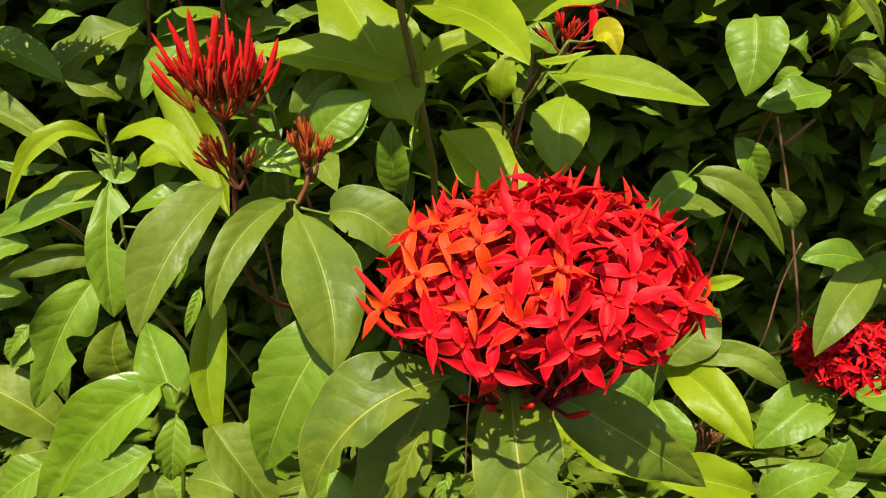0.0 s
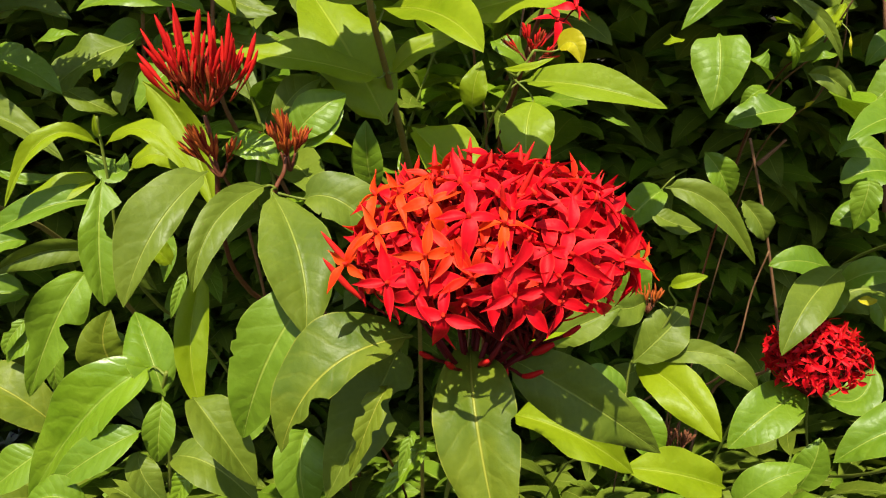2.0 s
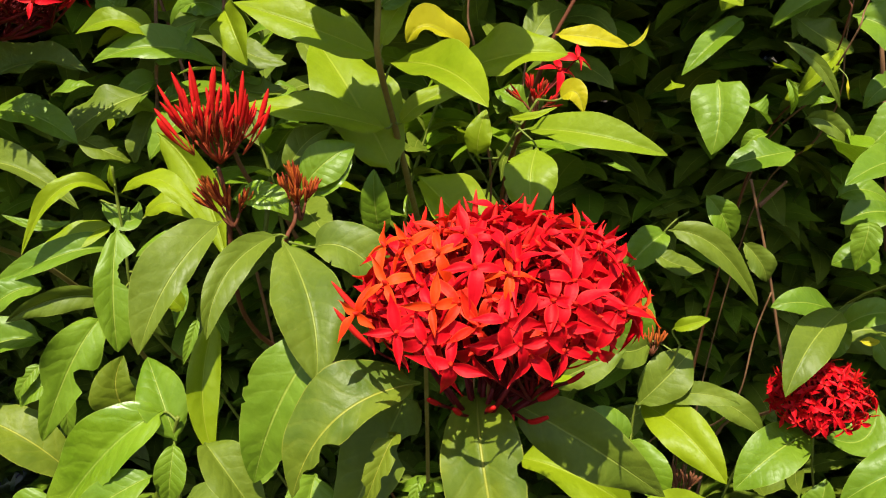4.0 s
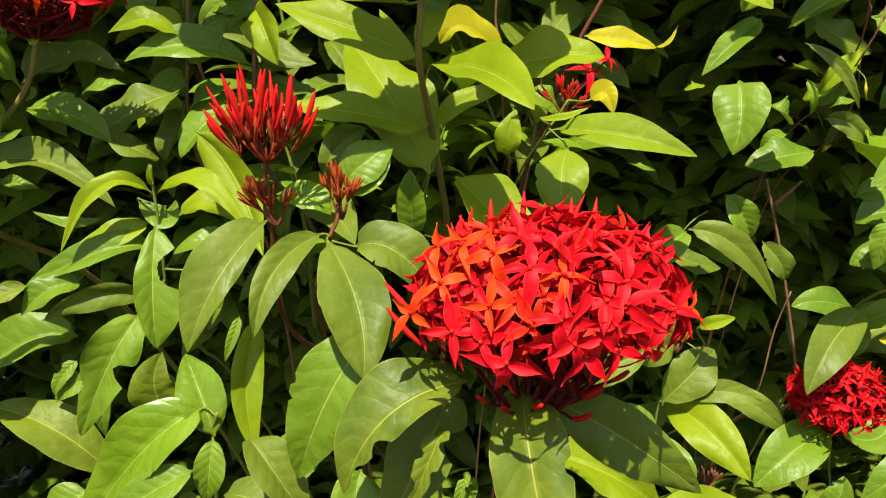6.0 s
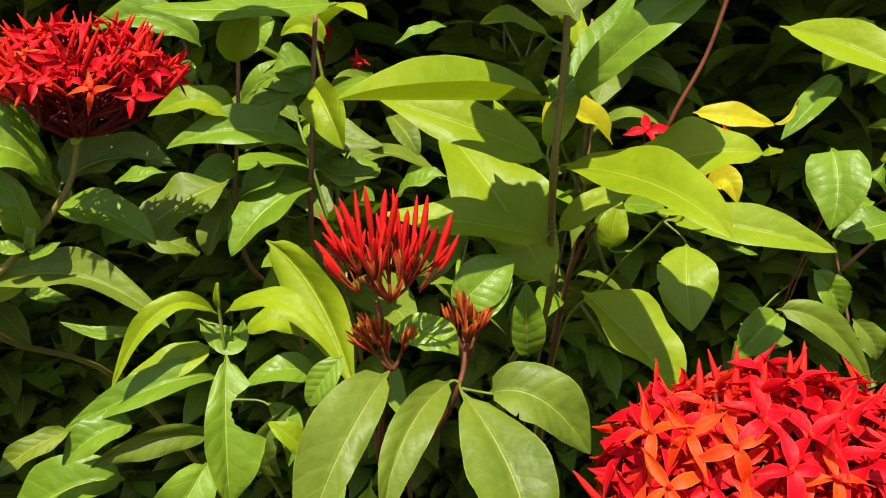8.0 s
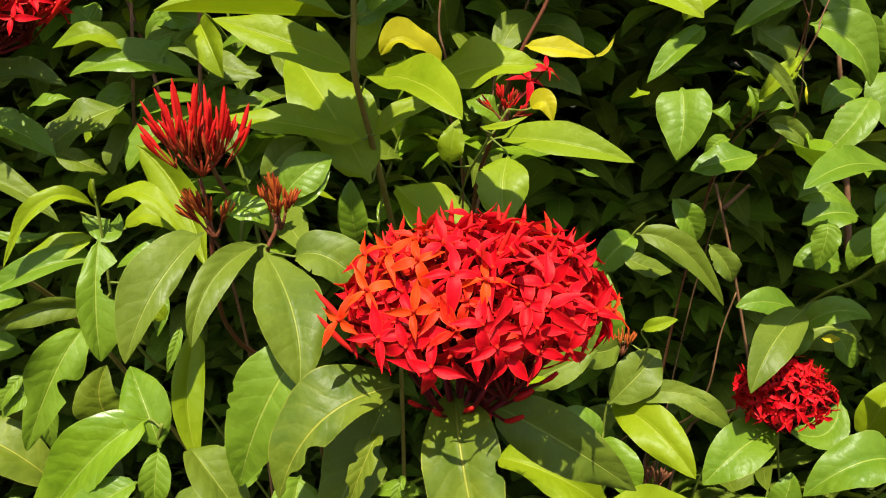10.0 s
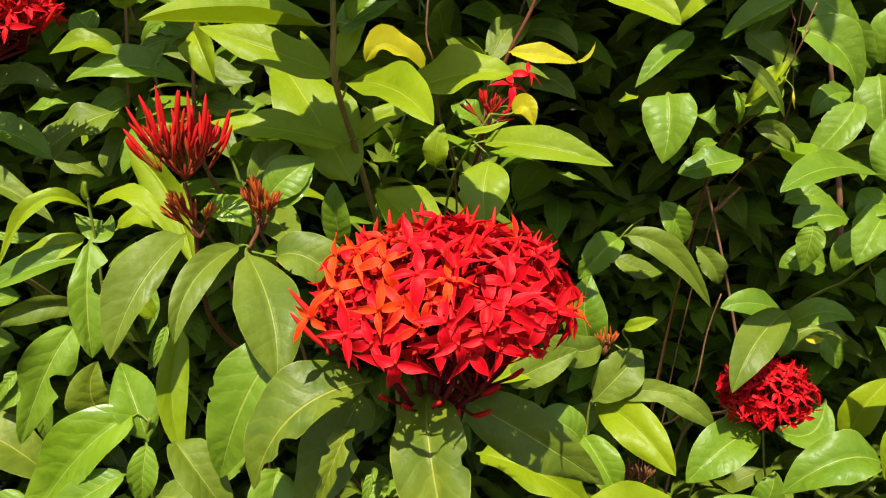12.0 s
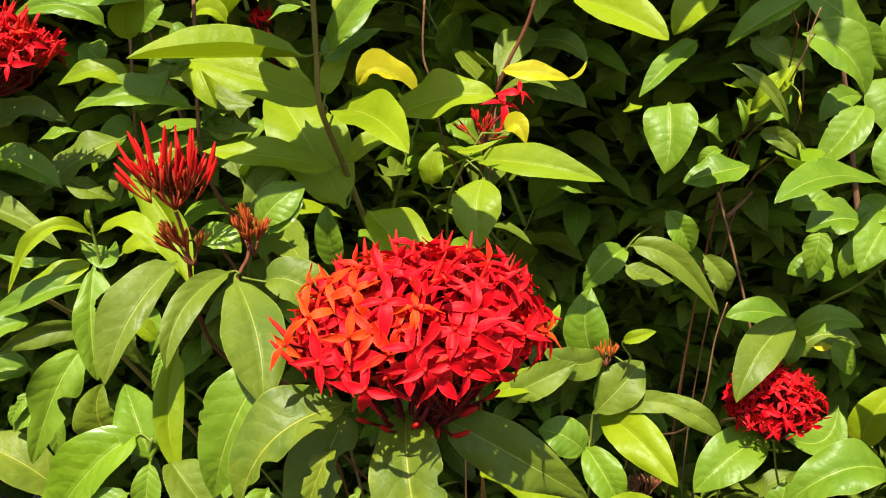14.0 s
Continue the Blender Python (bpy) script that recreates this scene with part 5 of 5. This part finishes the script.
def tufted_cluster(label, base, tufts, seed, mats=(BUD_ORANGE, BUD_BROWN)):
    """Loose buds in tufts on a few branching stalks. tufts: top of each tuft, its half width and number of buds."""
    rnd = random.Random(seed)
    base = Vector(base)
    head = new("flower_bud_cluster")
    tagged(head, label, "flower bud", "closed ixora bud clusters")
    for top, wide, count in tufts:
        top = Vector(top)
        knot = base.lerp(top, 0.42) + Vector((0, 0, -0.0012))
        v, f = tube_geometry(smooth_line([base, base.lerp(knot, 0.5) + Vector((0, 0, -0.0012)), knot], 3), [0.0012 - 0.0001 * i for i in range(7)], 6)
        part("flower_stalk", mesh_of("flower_stalk", v, f, [STEM_RED]), head)
        for i in range(count):
            a, q = rnd.uniform(0, 6.283), math.sqrt(rnd.random())
            tip = top + Vector((math.cos(a) * wide * q, math.sin(a) * wide * 0.8 * q, rnd.uniform(-0.006, 0.0015) - 0.002 * q))
            spike(head, knot.lerp(top, rnd.uniform(-0.1, 0.2)), tip, rnd.uniform(0.00055, 0.0008), mats[0] if rnd.random() < 0.75 else mats[1], mats[1])
    return head


tufted_cluster("small loose cluster of orange-brown ixora buds", (-0.0885, 0.370, 1.043), (((-0.0985, 0.364, 1.0695), 0.0052, 24), ((-0.0925, 0.368, 1.0645), 0.0048, 18), ((-0.1040, 0.366, 1.0640), 0.0045, 14), ((-0.0805, 0.368, 1.0625), 0.0045, 11)), 6)
tufted_cluster("small upright cluster of tight orange-brown ixora buds", (-0.0580, 0.380, 1.044), (((-0.0590, 0.376, 1.0740), 0.0055, 26), ((-0.0670, 0.378, 1.0680), 0.0048, 16), ((-0.0505, 0.378, 1.0675), 0.005, 17), ((-0.0580, 0.370, 1.0655), 0.005, 12)), 7)
bud_cluster("tiny cluster of orange ixora buds on a thin stalk", (0.154, 0.530, 0.912), ((0.156, 0.530, 0.932), 0.010, 0.008, 0.005, 18), 0.00075, BUD_ORANGE, 8, tube=STEM_RED)
bud_cluster("withered brown ixora bud cluster among the leaves", (0.189, 0.560, 0.786), ((0.185, 0.560, 0.810), 0.02, 0.012, 0.006, 30), 0.0012, DRIED, 9, tube=DRIED)
spent = tufted_cluster("nearly spent ixora cluster with open red flowers", (0.070, 0.517, 1.081), (((0.0530, 0.517, 1.0995), 0.0045, 6), ((0.0655, 0.515, 1.1080), 0.005, 8), ((0.0750, 0.515, 1.1035), 0.005, 10), ((0.0700, 0.510, 1.0990), 0.005, 8), ((0.0840, 0.518, 1.0935), 0.004, 6)), 10, (BUD_RED, BUD_BROWN))
rnd = random.Random(4)
floret(spent, rnd, Vector((0.086, 0.525, 1.106)), Vector((0.3, -0.6, 0.7)), Vector((0.072, 0.517, 1.092)), "red", (1, 0, 0.2), 1.15)
floret(spent, rnd, Vector((0.046, 0.500, 1.123)), Vector((0.1, -0.8, 0.6)), Vector((0.050, 0.508, 1.112)), "red", (1, 0, 0.1), 1.1)
floret(spent, rnd, Vector((0.0965, 0.522, 1.114)), Vector((0.4, -0.7, 0.5)), Vector((0.074, 0.517, 1.092)), "red", (1, 0, -0.1), 0.95)
flower_head("distant head of red ixora flowers deep in the hedge", (-0.172, 0.975, 1.183), (-0.172, 0.985, 1.14), (0.010, 0.008, 0.005), 8, 31, size=0.85, buds=2, share=0.0)
flower_head("small distant red ixora flower on a thin stalk", (-0.120, 0.77, 1.156), (-0.118, 0.78, 1.12), (0.004, 0.004, 0.003), 2, 32, size=0.6, buds=1, share=0.0)


# ---- the rest of the hedge: shoots behind and beside ----
def hedge_shoot(seed, mats):
    rnd = random.Random(seed)
    ob = new_shoot("dark green ixora shoot with paired pointed leaves")
    top = Vector((rnd.uniform(-0.03, 0.03), rnd.uniform(-0.04, 0.0), 0.30))
    line = smooth_line([(0, 0, 0), (rnd.uniform(-0.015, 0.015), -0.01, 0.15), top], 5)
    v, f = tube_geometry(line, [0.0026 - 0.0014 * i / len(line) for i in range(len(line))], 6)
    part("stem", mesh_of("stem", v, f, [rnd.choice((STEM_BROWN, STEM_GREEN))]), ob)
    for k in range(7):
        p = line[min(len(line) - 1, 2 + round(k * 1.34))]
        for side in (0, 1):
            an = k * 1.571 + side * math.pi + rnd.uniform(-0.35, 0.35)
            out = Vector((math.cos(an), math.sin(an) , rnd.uniform(-0.1, 0.5) + 0.06 * k)).normalized()
            ln = rnd.uniform(0.065, 0.115)
            tip = p + out * ln + Vector((0, -0.01, -rnd.uniform(0.0, 0.035)))
            mid = p + out * ln * 0.5 + Vector((0, 0, 0.006))
            n = Vector((0, -0.35, 1)) - out * out.z
            me = blade_mesh(p, mid, tip, ln * rnd.uniform(0.36, 0.46), n, rnd.choice(mats), rnd.uniform(6, 22), (), 10, 3, 0.07, seed * 97 + k * 2 + side)
            part("leaf", me, ob, Matrix.Translation(p))
    return ob


KINDS = [hedge_shoot(100 + i, (LEAF_MATURE, LEAF_MATURE, LEAF_LIGHT, LEAF_GLOSSY) if i % 3 else (LEAF_LIGHT, LEAF_YOUNG, LEAF_MATURE)) for i in range(9)]
rnd = random.Random(77)
used = set()


def plant(x, y, z, s=1.0):
    m = pose(x, y, z, rnd.uniform(-12, 28), rnd.uniform(-20, 20), rnd.uniform(0, 360)) @ Matrix.Scale(s, 4)
    k = rnd.randrange(len(KINDS))
    if k not in used:
        used.add(k)
        KINDS[k].matrix_basis = m
        return
    copy_thing(KINDS[k], m).matrix_basis = m


MIDDLE = [(x, (0.74 if x < -0.1 else 0.92) + 0.05 * (i % 2), z) for i, x in enumerate(np.arange(-0.16, 0.14, 0.10)) for z in (1.08, 1.19)]
for x in np.arange(-0.62, 0.98, 0.16):
    for z in np.arange(0.6, 1.16, 0.26):
        if (x < -0.1 and z < 0.9) or 0.08 < x < 0.52:
            continue
        plant(x + rnd.uniform(-0.06, 0.06), 0.96 + rnd.uniform(-0.05, 0.12), z + rnd.uniform(-0.1, 0.1), rnd.uniform(0.85, 1.15))
# shoots half a hand behind the front leaves
for x, y, z in MIDDLE:
    plant(x + rnd.uniform(-0.03, 0.03), y + rnd.uniform(-0.03, 0.04), z - 0.24 + rnd.uniform(-0.03, 0.03), rnd.uniform(0.8, 1.0))
# unseen overhanging shoots, added along the hedge top to shade the leaves behind
for x in np.arange(-0.7, 0.8, 0.10):
    for y, z in ((0.60, 1.28), (0.74, 1.27), (0.88, 1.3), (0.78, 1.46)):
        if (y < 0.7 and x > 0.25) or (y < 0.8 and z < 1.4 and -0.3 < x < 0.15):
            continue
        plant(x + rnd.uniform(-0.05, 0.05), y + rnd.uniform(-0.03, 0.06) + max(0.0, x - 0.2) * 0.5, z + rnd.uniform(0, 0.08), rnd.uniform(0.9, 1.2))


# ---- the mass of leaves deep in the hedge and along its length ----
def foliage(name, label, places, seed):
    rnd = random.Random(seed)
    source = [[np.array([v.co[:] for v in me.vertices]) for me in (blade_mesh((0, 0, 0), (0, -0.045, 0.008), (0, -0.09, -0.012), 0.038, (0, 0, 1), LEAF_MATURE, rnd.uniform(6, 24), (), 5, 1, 0.08, 900 + k),)][0] for k in range(8)]
    seg, k = 5, 3
    quads = np.array([(i * k + j, i * k + j + 1, (i + 1) * k + j + 1, (i + 1) * k + j) for i in range(seg) for j in range(2)])
    uv = np.array([(0.5 + 0.5 * (j - 1), i / seg) for i in range(seg + 1) for j in range(3)], dtype=np.float32)
    verts, faces, slots = [], [], []
    for n, (x, y, z) in enumerate(places):
        m = np.array(Euler((rnd.uniform(-1.0, 0.5), rnd.uniform(-0.6, 0.6), rnd.uniform(-1.9, 1.9))).to_matrix()) * rnd.uniform(0.8, 1.35)
        verts.append(source[rnd.randrange(8)] @ m.T + (x, y, z))
        faces.append(quads + n * (seg + 1) * k)
        slots += [rnd.choice((0, 0, 1))] * len(quads)
    verts, faces = np.concatenate(verts), np.concatenate(faces)
    me = bpy.data.meshes.new(name)
    me.from_pydata(verts.tolist(), [], faces.tolist())
    me.materials.append(LEAF_MATURE)
    me.materials.append(LEAF_LIGHT)
    layer = me.uv_layers.new(name="UVMap")
    layer.data.foreach_set("uv", np.tile(uv[quads.ravel()], (len(places), 1)).ravel())
    me.polygons.foreach_set("material_index", slots)
    me.polygons.foreach_set("use_smooth", [True] * len(faces))
    me.update()
    tagged(new(name, me), label, "foliage", kind="stuff")


rnd = random.Random(5)
deep = [(rnd.uniform(-1.0, 1.4), rnd.uniform(1.1, 1.65) + 0.55 * max(0.0, 1.2 - z), z) for z in (rnd.uniform(0.02, 1.6) for _ in range(26000))]
# two canopy layers above the view, added to keep sun and sky off the interior
deep += [(rnd.uniform(-1.0, 1.4), rnd.uniform(0.95, 1.3), rnd.uniform(1.36, 1.7)) for _ in range(3000)]
deep += [(x, rnd.uniform(0.78, 1.0) + max(0.0, x - 0.2) * 0.4, rnd.uniform(1.5, 1.7)) for x in (rnd.uniform(-1.0, 1.4) for _ in range(1500))]
deep += [(rnd.uniform(-0.7, 1.0), rnd.uniform(0.92, 1.15), rnd.uniform(0.02, 0.42)) for _ in range(1800)]
deep += [(rnd.uniform(-1.0, 1.4), rnd.uniform(1.65, 2.2), rnd.uniform(0.02, 1.7)) for _ in range(9000)]
deep += [(rnd.uniform(-0.8, 1.2), rnd.uniform(0.95, 1.6), rnd.uniform(0.02, 0.3)) for _ in range(3500)]
# lower layer of the unseen canopy, added to darken the hedge beneath
deep += [(x, rnd.uniform(0.84, 1.1) + max(0.0, x - 0.2) * 0.3, rnd.uniform(1.30, 1.5)) for x in (rnd.uniform(-1.0, 1.3) for _ in range(2600))]
foliage("hedge_foliage", "dense dark green ixora leaves deep in the hedge and an unseen shading canopy", deep, 1)
side = [(rnd.choice((rnd.uniform(-2.8, -0.85), rnd.uniform(1.1, 3.2))), 0.6 + rnd.random() ** 1.3 * 1.3, rnd.uniform(0.02, 1.68)) for _ in range(14000)]
foliage("hedge_foliage", "dense green ixora leaves along the hedge", side, 2)
